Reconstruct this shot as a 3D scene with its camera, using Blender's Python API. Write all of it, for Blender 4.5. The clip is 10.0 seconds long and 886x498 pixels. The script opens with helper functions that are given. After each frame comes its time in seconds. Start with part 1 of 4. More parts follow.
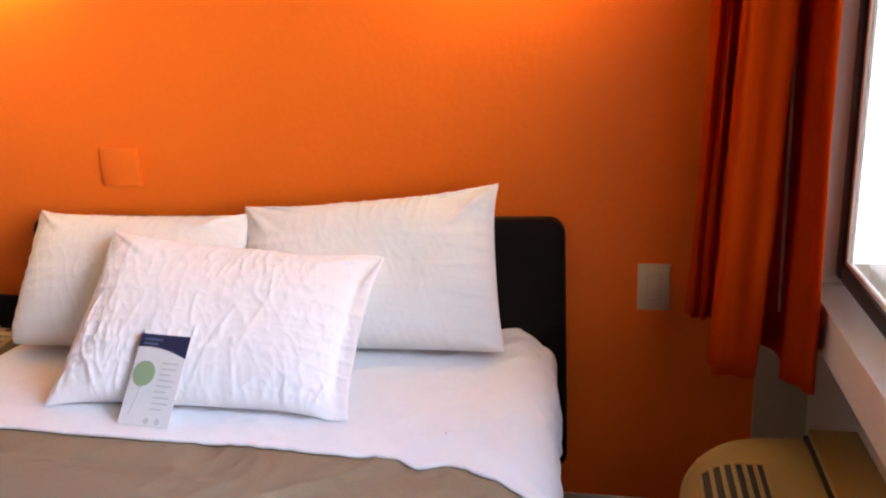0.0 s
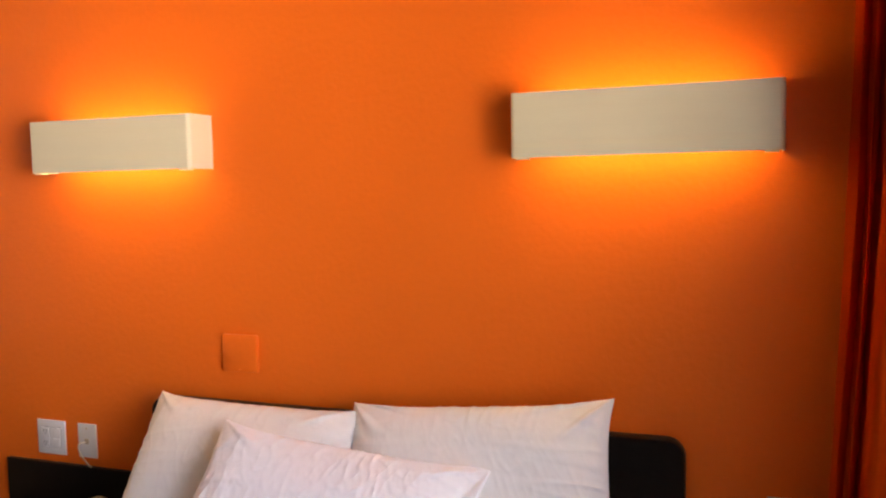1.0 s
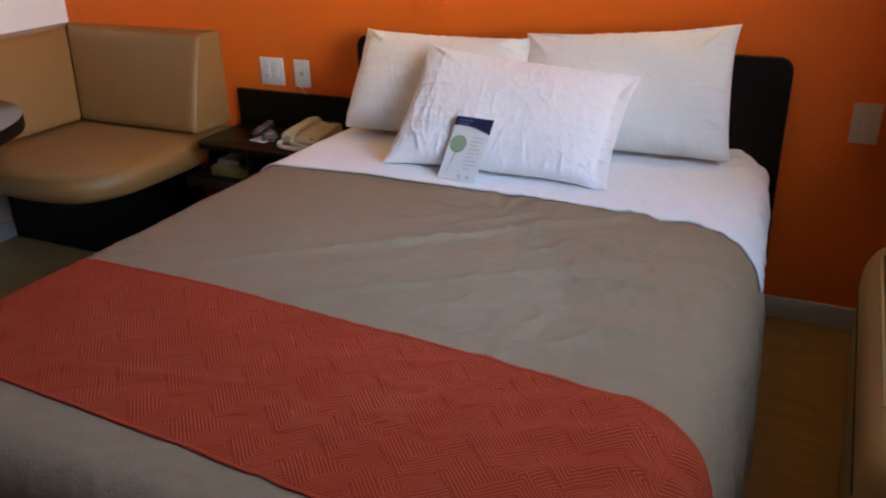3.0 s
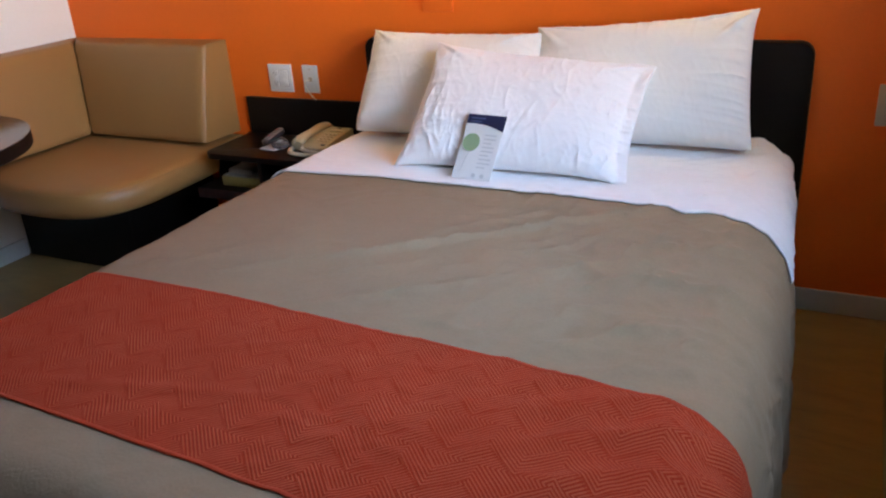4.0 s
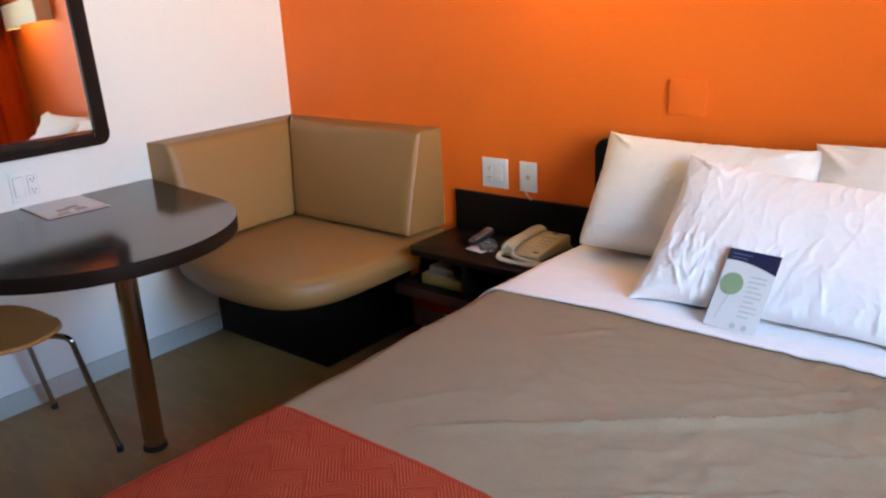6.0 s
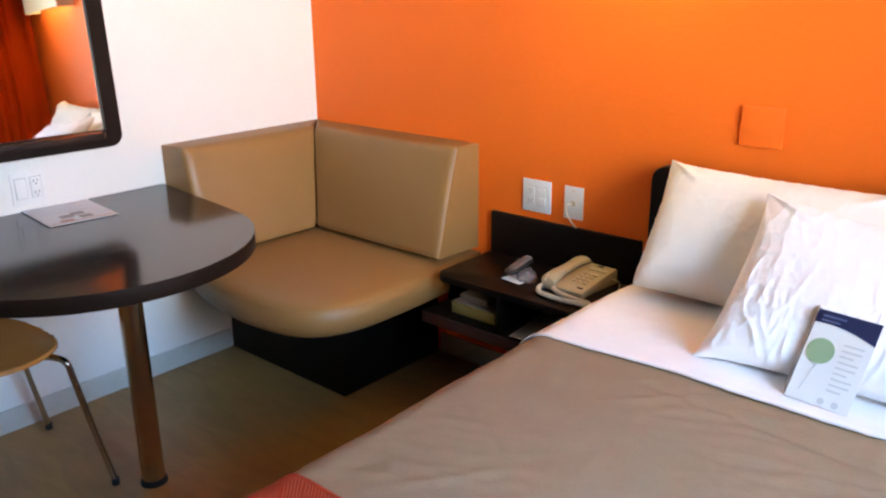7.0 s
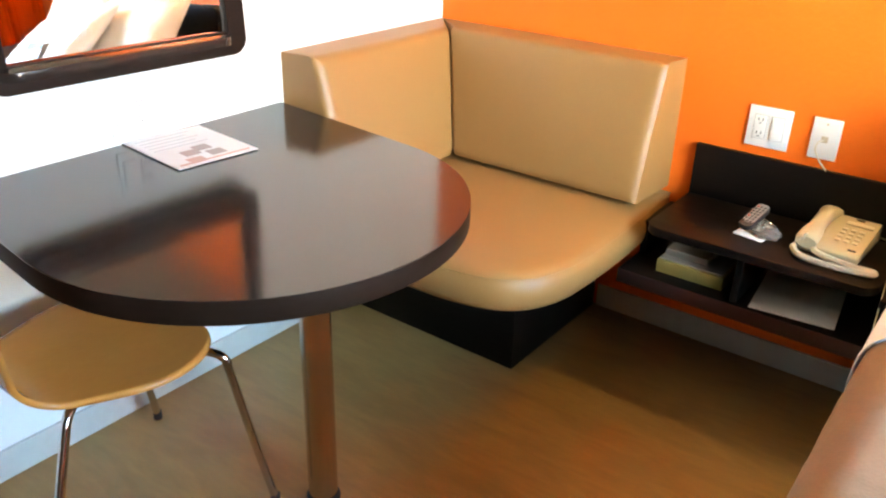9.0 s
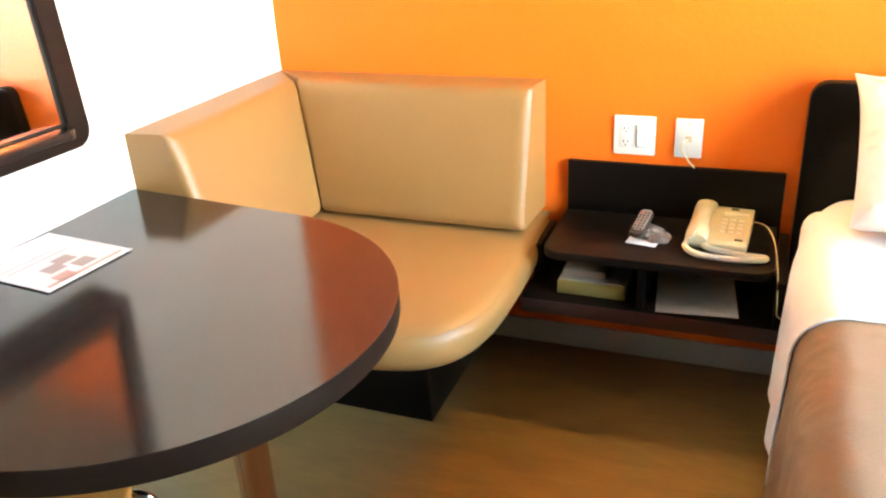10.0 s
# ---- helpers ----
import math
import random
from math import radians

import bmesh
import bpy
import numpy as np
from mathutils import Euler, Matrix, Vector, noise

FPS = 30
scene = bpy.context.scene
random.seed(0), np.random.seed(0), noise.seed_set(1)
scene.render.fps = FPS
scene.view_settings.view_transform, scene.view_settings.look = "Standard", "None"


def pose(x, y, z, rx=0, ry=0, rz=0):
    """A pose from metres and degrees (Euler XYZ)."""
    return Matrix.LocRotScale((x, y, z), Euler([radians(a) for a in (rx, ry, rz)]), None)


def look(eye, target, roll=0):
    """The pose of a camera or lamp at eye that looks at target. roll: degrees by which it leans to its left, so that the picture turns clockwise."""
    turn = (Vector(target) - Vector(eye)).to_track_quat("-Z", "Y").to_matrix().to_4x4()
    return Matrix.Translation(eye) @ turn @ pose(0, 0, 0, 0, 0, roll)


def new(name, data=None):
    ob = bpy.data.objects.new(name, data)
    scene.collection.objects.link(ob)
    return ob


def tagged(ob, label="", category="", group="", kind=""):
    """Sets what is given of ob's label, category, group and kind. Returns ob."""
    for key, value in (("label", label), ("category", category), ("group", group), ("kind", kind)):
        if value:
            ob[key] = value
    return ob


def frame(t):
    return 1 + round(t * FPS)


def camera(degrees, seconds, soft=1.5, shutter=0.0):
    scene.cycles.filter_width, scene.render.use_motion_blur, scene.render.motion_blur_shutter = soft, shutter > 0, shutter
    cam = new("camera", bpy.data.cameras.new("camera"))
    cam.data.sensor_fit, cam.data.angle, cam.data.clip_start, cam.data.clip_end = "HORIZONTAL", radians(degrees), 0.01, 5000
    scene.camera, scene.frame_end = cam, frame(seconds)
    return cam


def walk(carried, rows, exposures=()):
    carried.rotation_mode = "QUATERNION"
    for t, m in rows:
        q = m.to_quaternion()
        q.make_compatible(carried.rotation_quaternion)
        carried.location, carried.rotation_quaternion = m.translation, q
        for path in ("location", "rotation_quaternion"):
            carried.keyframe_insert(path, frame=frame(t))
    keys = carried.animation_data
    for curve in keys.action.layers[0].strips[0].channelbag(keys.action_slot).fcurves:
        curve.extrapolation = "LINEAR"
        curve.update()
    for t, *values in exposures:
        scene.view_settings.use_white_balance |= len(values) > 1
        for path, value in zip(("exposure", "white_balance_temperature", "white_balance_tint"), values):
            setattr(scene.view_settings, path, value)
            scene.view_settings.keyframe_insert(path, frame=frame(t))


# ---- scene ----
cam = camera(57.1, 10.0, soft=2.2)
PATH = [
    (0, (3.297, -2.071, 1.435), (2.874, -0.2, 0.868), -3.0),
    (0.4, (3.285, -2.025, 1.491), (2.752, -0.136, 1.108), -2.0),
    (0.5, (3.292, -2.014, 1.486), (2.722, -0.129, 1.137), -1.9),
    (1, (3.284, -2.027, 1.526), (2.595, -0.155, 1.37), -1.2),
    (1.5, (3.212, -2.154, 1.526), (2.398, -0.341, 1.306), -0.2),
    (2, (3.164, -2.401, 1.458), (2.446, -0.643, 0.829), -3.8),
    (2.5, (3.264, -2.67, 1.408), (2.453, -1.004, 0.654), -3.2),
    (2.7, (3.291, -2.77, 1.424), (2.486, -1.134, 0.601), -1.3),
    (3.8, (3.253, -2.747, 1.36), (2.416, -1.098, 0.597), -3.4),
    (4, (3.264, -2.722, 1.376), (2.416, -1.096, 0.579), -4.1),
    (4.5, (3.302, -2.6, 1.404), (2.327, -1.049, 0.601), -3.8),
    (5, (3.226, -2.498, 1.401), (2.071, -1.065, 0.618), -3.4),
    (5.5, (3.068, -2.495, 1.427), (1.868, -1.057, 0.725), -3.0),
    (5.7, (2.999, -2.484, 1.425), (1.787, -1.038, 0.763), -3.2),
    (6.8, (2.783, -2.315, 1.434), (1.526, -0.882, 0.829), -1.6),
    (7, (2.708, -2.289, 1.439), (1.459, -0.858, 0.813), -0.5),
    (7.5, (2.461, -2.293, 1.408), (1.271, -0.837, 0.728), -0.1),
    (8, (2.2, -2.349, 1.425), (1.023, -0.914, 0.679), -1.3),
    (8.5, (1.956, -2.313, 1.411), (0.774, -0.895, 0.642), -1.6),
    (9, (1.744, -2.296, 1.384), (0.667, -0.853, 0.513), 1.6),
    (9.5, (1.532, -2.316, 1.411), (0.679, -0.721, 0.558), -2.0),
    (10, (1.486, -2.289, 1.415), (0.788, -0.605, 0.591), -3.2),
]
# exposure follows the clip's own brightening
EXPOSURES = [(0.0, -1.16, 7400, 24), (1.0, -1.54, 7400, 25), (1.5, -1.60, 7400, 25), (2.0, -1.68, 7300, 25), (2.5, -1.76, 6900, 20), (4.0, -1.32, 6500, 14), (4.5, -1.22, 6400, 13), (5.5, -1.19, 6400, 12), (7.0, -0.73, 6500, 11),
             (7.5, -0.51, 6500, 9), (8.0, -0.16, 6600, 7), (8.5, 0.23, 6700, 4), (9.0, 0.48, 6800, 1), (10.0, 0.78, 6900, -1)]
walk(cam, [(t, look(eye, target, roll)) for t, eye, target, roll in PATH], EXPOSURES)

# ---- world and light ----
world = bpy.data.worlds.new("world")
scene.world = world
world.use_nodes = True
wn = world.node_tree.nodes
sky = wn.new("ShaderNodeTexSky")
sky.sky_type = "NISHITA"
sky.sun_disc = False
sky.sun_elevation = radians(33)
sky.sun_rotation = radians(320)
world.node_tree.links.new(sky.outputs[0], wn["Background"].inputs[0])
wn["Background"].inputs[1].default_value = 0.12

sun = new("sun", bpy.data.lights.new("sun", "SUN"))
sun.data.energy = 5.0
sun.data.angle = radians(0.5)
sun.data.color = (1.0, 0.95, 0.88)
sun.matrix_world = look((-10, 12, 10), (0, 0, 0))

# daylight of the open window: blue from the sky above, warm from the sunlit ground below
day = new("window_skylight", bpy.data.lights.new("window_skylight", "AREA"))
day.data.shape = "RECTANGLE"
day.data.size, day.data.size_y = 1.15, 0.75
day.data.energy = 33.0
day.data.color = (0.29, 0.57, 1.0)
day.data.spread = radians(84)
day.matrix_world = look((3.90, -1.38, 1.70), (2.6, -1.38, 0.95))
low = new("window_ground_light", bpy.data.lights.new("window_ground_light", "AREA"))
low.data.shape = "RECTANGLE"
low.data.size, low.data.size_y = 1.15, 1.1
low.data.energy = 80.0
low.data.color = (1.0, 0.93, 0.82)
low.data.spread = radians(80)
low.matrix_world = look((3.91, -1.70, 1.46), (2.6, -1.17, 1.95))


# ---- materials ----
def srgb(r, g, b):
    return tuple((c / 12.92 if c <= 0.04045 else ((c + 0.055) / 1.055) ** 2.4) for c in (r, g, b)) + (1.0,)


def material(name, color, rough=0.5, metal=0.0, vary=0.08, scale=6.0, fine=90.0, bump=0.1, depth=0.002, stretch=(1, 1, 1), spec=0.5, coat=0.0, vary_rough=0.08, detail_mix=0.5):
    """A surface with two scales of colour change, a changing gloss and a fine relief."""
    m = bpy.data.materials.new(name)
    m.use_nodes = True
    nt = m.node_tree
    n, l = nt.nodes, nt.links
    b = n["Principled BSDF"]
    co = n.new("ShaderNodeTexCoord")
    mp = n.new("ShaderNodeMapping")
    mp.inputs["Scale"].default_value = stretch
    l.new(co.outputs["Object"], mp.inputs["Vector"])
    big = n.new("ShaderNodeTexNoise")
    big.inputs["Scale"].default_value, big.inputs["Detail"].default_value = scale, 5
    small = n.new("ShaderNodeTexNoise")
    small.inputs["Scale"].default_value, small.inputs["Detail"].default_value = fine, 4
    for t in (big, small):
        l.new(mp.outputs[0], t.inputs["Vector"])
    mixf = n.new("ShaderNodeMix")
    mixf.inputs[0].default_value = detail_mix
    l.new(big.outputs[0], mixf.inputs[2])
    l.new(small.outputs[0], mixf.inputs[3])
    ramp = n.new("ShaderNodeMapRange")
    ramp.inputs[1].default_value, ramp.inputs[2].default_value = 0.3, 0.7
    ramp.inputs[3].default_value, ramp.inputs[4].default_value = 1 - vary, 1 + vary
    l.new(mixf.outputs[0], ramp.inputs[0])
    mul = n.new("ShaderNodeVectorMath")
    mul.operation = "SCALE"
    mul.inputs[0].default_value = color[:3]
    l.new(ramp.outputs[0], mul.inputs["Scale"])
    l.new(mul.outputs[0], b.inputs["Base Color"])
    rr = n.new("ShaderNodeMapRange")
    rr.inputs[3].default_value, rr.inputs[4].default_value = max(0.02, rough - vary_rough), min(1, rough + vary_rough)
    l.new(big.outputs[0], rr.inputs[0])
    l.new(rr.outputs[0], b.inputs["Roughness"])
    b.inputs["Metallic"].default_value = metal
    b.inputs["Specular IOR Level"].default_value = spec
    b.inputs["Coat Weight"].default_value = coat
    if bump:
        bp = n.new("ShaderNodeBump")
        bp.inputs["Strength"].default_value, bp.inputs["Distance"].default_value = bump, depth
        l.new(small.outputs[0], bp.inputs["Height"])
        l.new(bp.outputs[0], b.inputs["Normal"])
    return m


def plain(name, color, rough=0.5, metal=0.0):
    m = bpy.data.materials.new(name)
    m.use_nodes = True
    b = m.node_tree.nodes["Principled BSDF"]
    b.inputs["Base Color"].default_value, b.inputs["Roughness"].default_value, b.inputs["Metallic"].default_value = color, rough, metal
    return m


ORANGE = material("orange_wall_paint", (0.84, 0.156, 0.013), 0.5, spec=0.25, vary=0.05, scale=1.6, fine=55, bump=0.5, depth=0.003, detail_mix=0.25)
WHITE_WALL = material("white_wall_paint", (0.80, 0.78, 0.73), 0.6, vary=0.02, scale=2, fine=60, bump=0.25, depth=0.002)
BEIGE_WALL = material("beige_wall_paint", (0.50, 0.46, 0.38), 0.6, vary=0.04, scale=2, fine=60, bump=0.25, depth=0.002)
# unseen rear wall: a darkened beige that keeps the room's fill light low
DARKENED_WALL = material("darkened_rear_wall_paint", (0.20, 0.165, 0.125), 0.6, vary=0.04, scale=2, fine=60, bump=0.25, depth=0.002)
# ceiling colour is set very dark so that less light bounces down
CEILING = material("darkened_ceiling_paint", (0.15, 0.125, 0.095), 0.8, vary=0.03, fine=70, bump=0.4)
BASEBOARD = material("vinyl_baseboard", (0.52, 0.50, 0.44), 0.5, vary=0.06, fine=40, bump=0.05)
DARK_WOOD = material("dark_wenge_laminate", (0.0055, 0.0036, 0.0028), 0.38, spec=0.14, vary=0.35, scale=8, fine=60, stretch=(0.6, 8, 8), bump=0.08, depth=0.001)
DARK_EDGE = material("dark_laminate_edge", (0.013, 0.007, 0.0045), 0.50, spec=0.07, vary=0.25, scale=8, fine=70, stretch=(1, 1, 10), bump=0.05)
RED_EDGE = material("reddish_laminate_edge", (0.034, 0.008, 0.0045), 0.45, vary=0.25, scale=8, fine=70, stretch=(0.5, 6, 6), bump=0.05)
TABLE_TOP = material("polished_dark_tabletop", (0.020, 0.0145, 0.0125), 0.12, vary=0.12, scale=5, fine=160, stretch=(1, 9, 1), bump=0.03, depth=0.0005, vary_rough=0.03, spec=0.39)
VINYL = material("tan_vinyl_upholstery", (0.268, 0.138, 0.042), 0.47, vary=0.05, scale=5, fine=260, bump=0.16, depth=0.0012, vary_rough=0.06)
SHEET = material("white_cotton_sheet", (0.85, 0.84, 0.84), 0.85, spec=0.12, vary=0.025, scale=7, fine=45, bump=0.25, depth=0.004)
PILLOW = material("white_cotton_pillowcase", (0.88, 0.87, 0.88), 0.85, spec=0.12, vary=0.02, scale=8, fine=60, bump=0.12, depth=0.003)
PILLOW_CREAM = material("cream_cotton_pillowcase", (0.85, 0.83, 0.79), 0.85, spec=0.12, vary=0.02, scale=8, fine=60, bump=0.10, depth=0.003)
BLANKET = material("taupe_woven_blanket", (0.275, 0.190, 0.117), 0.9, spec=0.12, vary=0.07, scale=9, fine=160, bump=0.35, depth=0.0025)
CURTAIN = material("orange_red_curtain_cloth", (0.56, 0.058, 0.003), 0.92, spec=0.04, vary=0.10, scale=5, fine=220, stretch=(1, 1, 0.4), bump=0.15)
PLASTIC_WHITE = material("white_switch_plastic", (0.78, 0.77, 0.74), 0.35, vary=0.02, bump=0.0)
PLASTIC_GREY = material("greyed_switch_plastic", (0.56, 0.46, 0.32), 0.35, vary=0.03, bump=0.0)
SLOT_GREY = plain("grey_gap", (0.34, 0.33, 0.31, 1), 0.7)
INK_PALE = plain("pale_blue_ink", (0.10, 0.13, 0.24, 1), 0.5)
RUNNER_HEM = material("coral_hem", (0.36, 0.042, 0.016), 0.85, spec=0.12, vary=0.1, fine=240, bump=0.2)
SLOT_DARK = plain("dark_slot", (0.02, 0.02, 0.02, 1), 0.6)
AC_BEIGE = material("beige_enamelled_metal", (0.32, 0.215, 0.070), 0.45, spec=0.3, vary=0.05, scale=4, fine=120, bump=0.06)
PHONE = material("cream_phone_plastic", (0.52, 0.43, 0.27), 0.38, vary=0.04, fine=200, bump=0.05)
PHONE_PALE = material("pale_phone_keys", (0.66, 0.58, 0.42), 0.4, vary=0.02, bump=0.0)
CHROME = material("chrome", (0.62, 0.60, 0.57), 0.12, metal=1.0, vary=0.03, bump=0.0, vary_rough=0.04)
STEEL_POLE = material("brushed_bronze_steel", (0.52, 0.41, 0.28), 0.20, metal=1.0, vary=0.03, fine=200, stretch=(1, 1, 0.1), bump=0.0, vary_rough=0.02)
RUBBER = plain("black_rubber", (0.012, 0.012, 0.012, 1), 0.7)
LAMP_METAL = material("cream_enamelled_lamp_metal", (0.74, 0.68, 0.46), 0.42, metal=0.1, vary=0.03, fine=180, stretch=(0.2, 1, 6), bump=0.05)
SEAT_WOOD = material("varnished_beech_plywood", (0.42, 0.170, 0.036), 0.22, vary=0.05, scale=3, fine=40, stretch=(2.5, 1, 1), bump=0.0, vary_rough=0.03)
PAPER = material("white_paper", (0.80, 0.80, 0.79), 0.6, vary=0.02, bump=0.02)
# white pad paper with the shelf's shade mixed into its colour
PAD_SHADED = material("shaded_pad_paper", (0.56, 0.55, 0.53), 0.6, vary=0.03, bump=0.02)
# shaded copy of the white paper, for the card's rear leaf
PAPER_SHADED = material("shaded_white_paper", (0.26, 0.25, 0.235), 0.6, vary=0.03, bump=0.02)
INK_NAVY = plain("navy_ink", (0.008, 0.014, 0.055, 1), 0.45)
INK_GREEN = plain("sage_green_ink", (0.27, 0.38, 0.22, 1), 0.5)
INK_GREY = plain("grey_ink", (0.60, 0.61, 0.61, 1), 0.5)
INK_RED = plain("red_ink", (0.60, 0.36, 0.29, 1), 0.5)
INK_BROWN = plain("brown_photo_ink", (0.40, 0.33, 0.30, 1), 0.5)
YELLOW = material("yellow_book_paper", (0.27, 0.215, 0.055), 0.7, vary=0.08, fine=120, stretch=(1, 1, 20), bump=0.1)
BOOK_GREY = material("grey_book_cover", (0.30, 0.28, 0.24), 0.55, vary=0.08, bump=0.05)
BLACK_PLASTIC = material("black_remote_plastic", (0.025, 0.022, 0.022), 0.35, vary=0.1, bump=0.02)
REMOTE_FACE = material("silver_grey_plastic", (0.24, 0.24, 0.24), 0.35, metal=0.4, vary=0.05, bump=0.02)
BUTTON_RED = plain("red_rubber_button", (0.45, 0.05, 0.03, 1), 0.5)
FRAME_BLACK = material("black_window_aluminium", (0.015, 0.014, 0.013), 0.4, vary=0.1, bump=0.02)
TRIM_WHITE = material("white_window_trim", (0.82, 0.78, 0.68), 0.45, vary=0.04, fine=60, bump=0.06)
CONCRETE = material("pale_concrete", (0.66, 0.65, 0.63), 0.85, vary=0.1, scale=2, fine=40, bump=0.2)

# the curtain lets some daylight through
cn, cl = CURTAIN.node_tree.nodes, CURTAIN.node_tree.links
lit = cn.new("ShaderNodeBsdfTranslucent")
lit.inputs["Color"].default_value = (0.85, 0.13, 0.008, 1)
blend = cn.new("ShaderNodeMixShader")
blend.inputs[0].default_value = 0.45
cl.new(cn["Principled BSDF"].outputs[0], blend.inputs[1])
cl.new(lit.outputs[0], blend.inputs[2])
cl.new(blend.outputs[0], cn["Material Output"].inputs["Surface"])

# mirror and glass
MIRROR = plain("silvered_mirror", (0.92, 0.92, 0.91, 1), 0.015, 1.0)
GLASS = bpy.data.materials.new("window_glass")
GLASS.use_nodes = True
gb = GLASS.node_tree.nodes["Principled BSDF"]
gb.inputs["Transmission Weight"].default_value, gb.inputs["Roughness"].default_value, gb.inputs["IOR"].default_value = 1.0, 0.0, 1.45
CLEAR = bpy.data.materials.new("clear_plastic")
CLEAR.use_nodes = True
cb = CLEAR.node_tree.nodes["Principled BSDF"]
cb.inputs["Transmission Weight"].default_value, cb.inputs["Roughness"].default_value, cb.inputs["IOR"].default_value = 0.9, 0.03, 1.5

# lit tube
TUBE = bpy.data.materials.new("lit_fluorescent_tube")
TUBE.use_nodes = True
tb = TUBE.node_tree.nodes["Principled BSDF"]
tb.inputs["Emission Color"].default_value, tb.inputs["Emission Strength"].default_value = (1.0, 0.76, 0.31, 1), 105.0


def floor_material():
    """Pale wood-look sheet with long streaks."""
    m = material("wood_look_vinyl_floor", (0.285, 0.165, 0.054), 0.42, vary=0.10, scale=1.5, fine=30, bump=0.03, stretch=(0.5, 2, 1), vary_rough=0.08)
    n, l = m.node_tree.nodes, m.node_tree.links
    b = n["Principled BSDF"]
    co = n.new("ShaderNodeTexCoord")
    mp = n.new("ShaderNodeMapping")
    mp.inputs["Scale"].default_value = (2.2, 7, 1)
    l.new(co.outputs["Object"], mp.inputs["Vector"])
    no = n.new("ShaderNodeTexNoise")
    no.inputs["Scale"].default_value, no.inputs["Detail"].default_value, no.inputs["Distortion"].default_value = 2.2, 6, 0.6
    l.new(mp.outputs[0], no.inputs["Vector"])
    cr = n.new("ShaderNodeValToRGB")
    cr.color_ramp.elements[0].position, cr.color_ramp.elements[0].color = 0.30, (0.82, 0.79, 0.75, 1)
    cr.color_ramp.elements[1].position, cr.color_ramp.elements[1].color = 0.62, (1.12, 1.10, 1.06, 1)
    l.new(no.outputs[0], cr.inputs[0])
    mx = n.new("ShaderNodeMix")
    mx.data_type, mx.blend_type = "RGBA", "MULTIPLY"
    mx.inputs[0].default_value = 0.8
    l.new(b.inputs["Base Color"].links[0].from_socket, mx.inputs[6])
    l.new(cr.outputs[0], mx.inputs[7])
    l.new(mx.outputs[2], b.inputs["Base Color"])
    return m


FLOOR = floor_material()


def runner_material():
    """Coral cloth woven with nested angular key lines, in zigzag bands."""
    m = bpy.data.materials.new("coral_jacquard_cloth")
    m.use_nodes = True
    n, l = m.node_tree.nodes, m.node_tree.links
    b = n["Principled BSDF"]
    b.inputs["Roughness"].default_value = 0.9
    b.inputs["Specular IOR Level"].default_value = 0.1
    uv = n.new("ShaderNodeUVMap")
    sep = n.new("ShaderNodeSeparateXYZ")
    l.new(uv.outputs[0], sep.inputs[0])

    def op(kind, a, c, d=None):
        o = n.new("ShaderNodeMath")
        o.operation = kind
        for i, v in enumerate((a, c, d)):
            if v is None:
                continue
            if isinstance(v, (int, float)):
                o.inputs[i].default_value = v
            else:
                l.new(v, o.inputs[i])
        return o.outputs[0]

    x, y = sep.outputs[0], sep.outputs[1]
    # chevrons along and across the cloth, in hexagon-like bands that step from one to the other
    def wave(v, size):
        return op("ABSOLUTE", op("SUBTRACT", op("FLOORED_MODULO", v, size), size / 2), 0)

    zig = wave(x, 0.116)
    along = op("ADD", y, zig)
    across = op("ADD", x, op("MULTIPLY", wave(op("ADD", y, 0.02), 0.104), 1.0))
    step = op("FLOORED_MODULO", op("ADD", op("ADD", y, op("MULTIPLY", zig, 0.85)), op("MULTIPLY", op("GREATER_THAN", op("FLOORED_MODULO", x, 0.232), 0.116), 0.015)), 0.098)
    band = op("GREATER_THAN", step, 0.046)
    bare = op("LESS_THAN", step, 0.007)
    pick = n.new("ShaderNodeMix")
    l.new(band, pick.inputs[0])
    l.new(across, pick.inputs[2])
    l.new(along, pick.inputs[3])
    line = op("MULTIPLY_ADD", op("SINE", op("MULTIPLY", pick.outputs[0], 2 * math.pi / 0.0088), 0), 0.9, 0.45)
    line = op("MINIMUM", op("MAXIMUM", line, 0.0), 1.0)
    line = op("MULTIPLY", line, op("MULTIPLY_ADD", bare, -0.5, 1.0))
    gate = n.new("ShaderNodeTexNoise")
    gate.inputs["Scale"].default_value, gate.inputs["Detail"].default_value = 7.0, 2
    l.new(uv.outputs[0], gate.inputs["Vector"])
    wear = op("MULTIPLY_ADD", gate.outputs[0], 1.0, 0.30)
    amount = op("MULTIPLY", line, wear)
    no = n.new("ShaderNodeTexNoise")
    no.inputs["Scale"].default_value, no.inputs["Detail"].default_value = 260, 3
    l.new(uv.outputs[0], no.inputs["Vector"])
    mx = n.new("ShaderNodeMix")
    mx.data_type = "RGBA"
    mx.inputs[6].default_value, mx.inputs[7].default_value = (0.345, 0.027, 0.008, 1), (0.50, 0.098, 0.044, 1)
    l.new(amount, mx.inputs[0])
    dk = n.new("ShaderNodeMix")
    dk.data_type, dk.blend_type = "RGBA", "MULTIPLY"
    dk.inputs[0].default_value = 0.35
    l.new(mx.outputs[2], dk.inputs[6])
    l.new(no.outputs[0], dk.inputs[7])
    l.new(dk.outputs[2], b.inputs["Base Color"])
    bp = n.new("ShaderNodeBump")
    bp.inputs["Strength"].default_value, bp.inputs["Distance"].default_value = 0.5, 0.0015
    l.new(op("ADD", amount, op("MULTIPLY", no.outputs[0], 0.4)), bp.inputs["Height"])
    l.new(bp.outputs[0], b.inputs["Normal"])
    return m


RUNNER = runner_material()


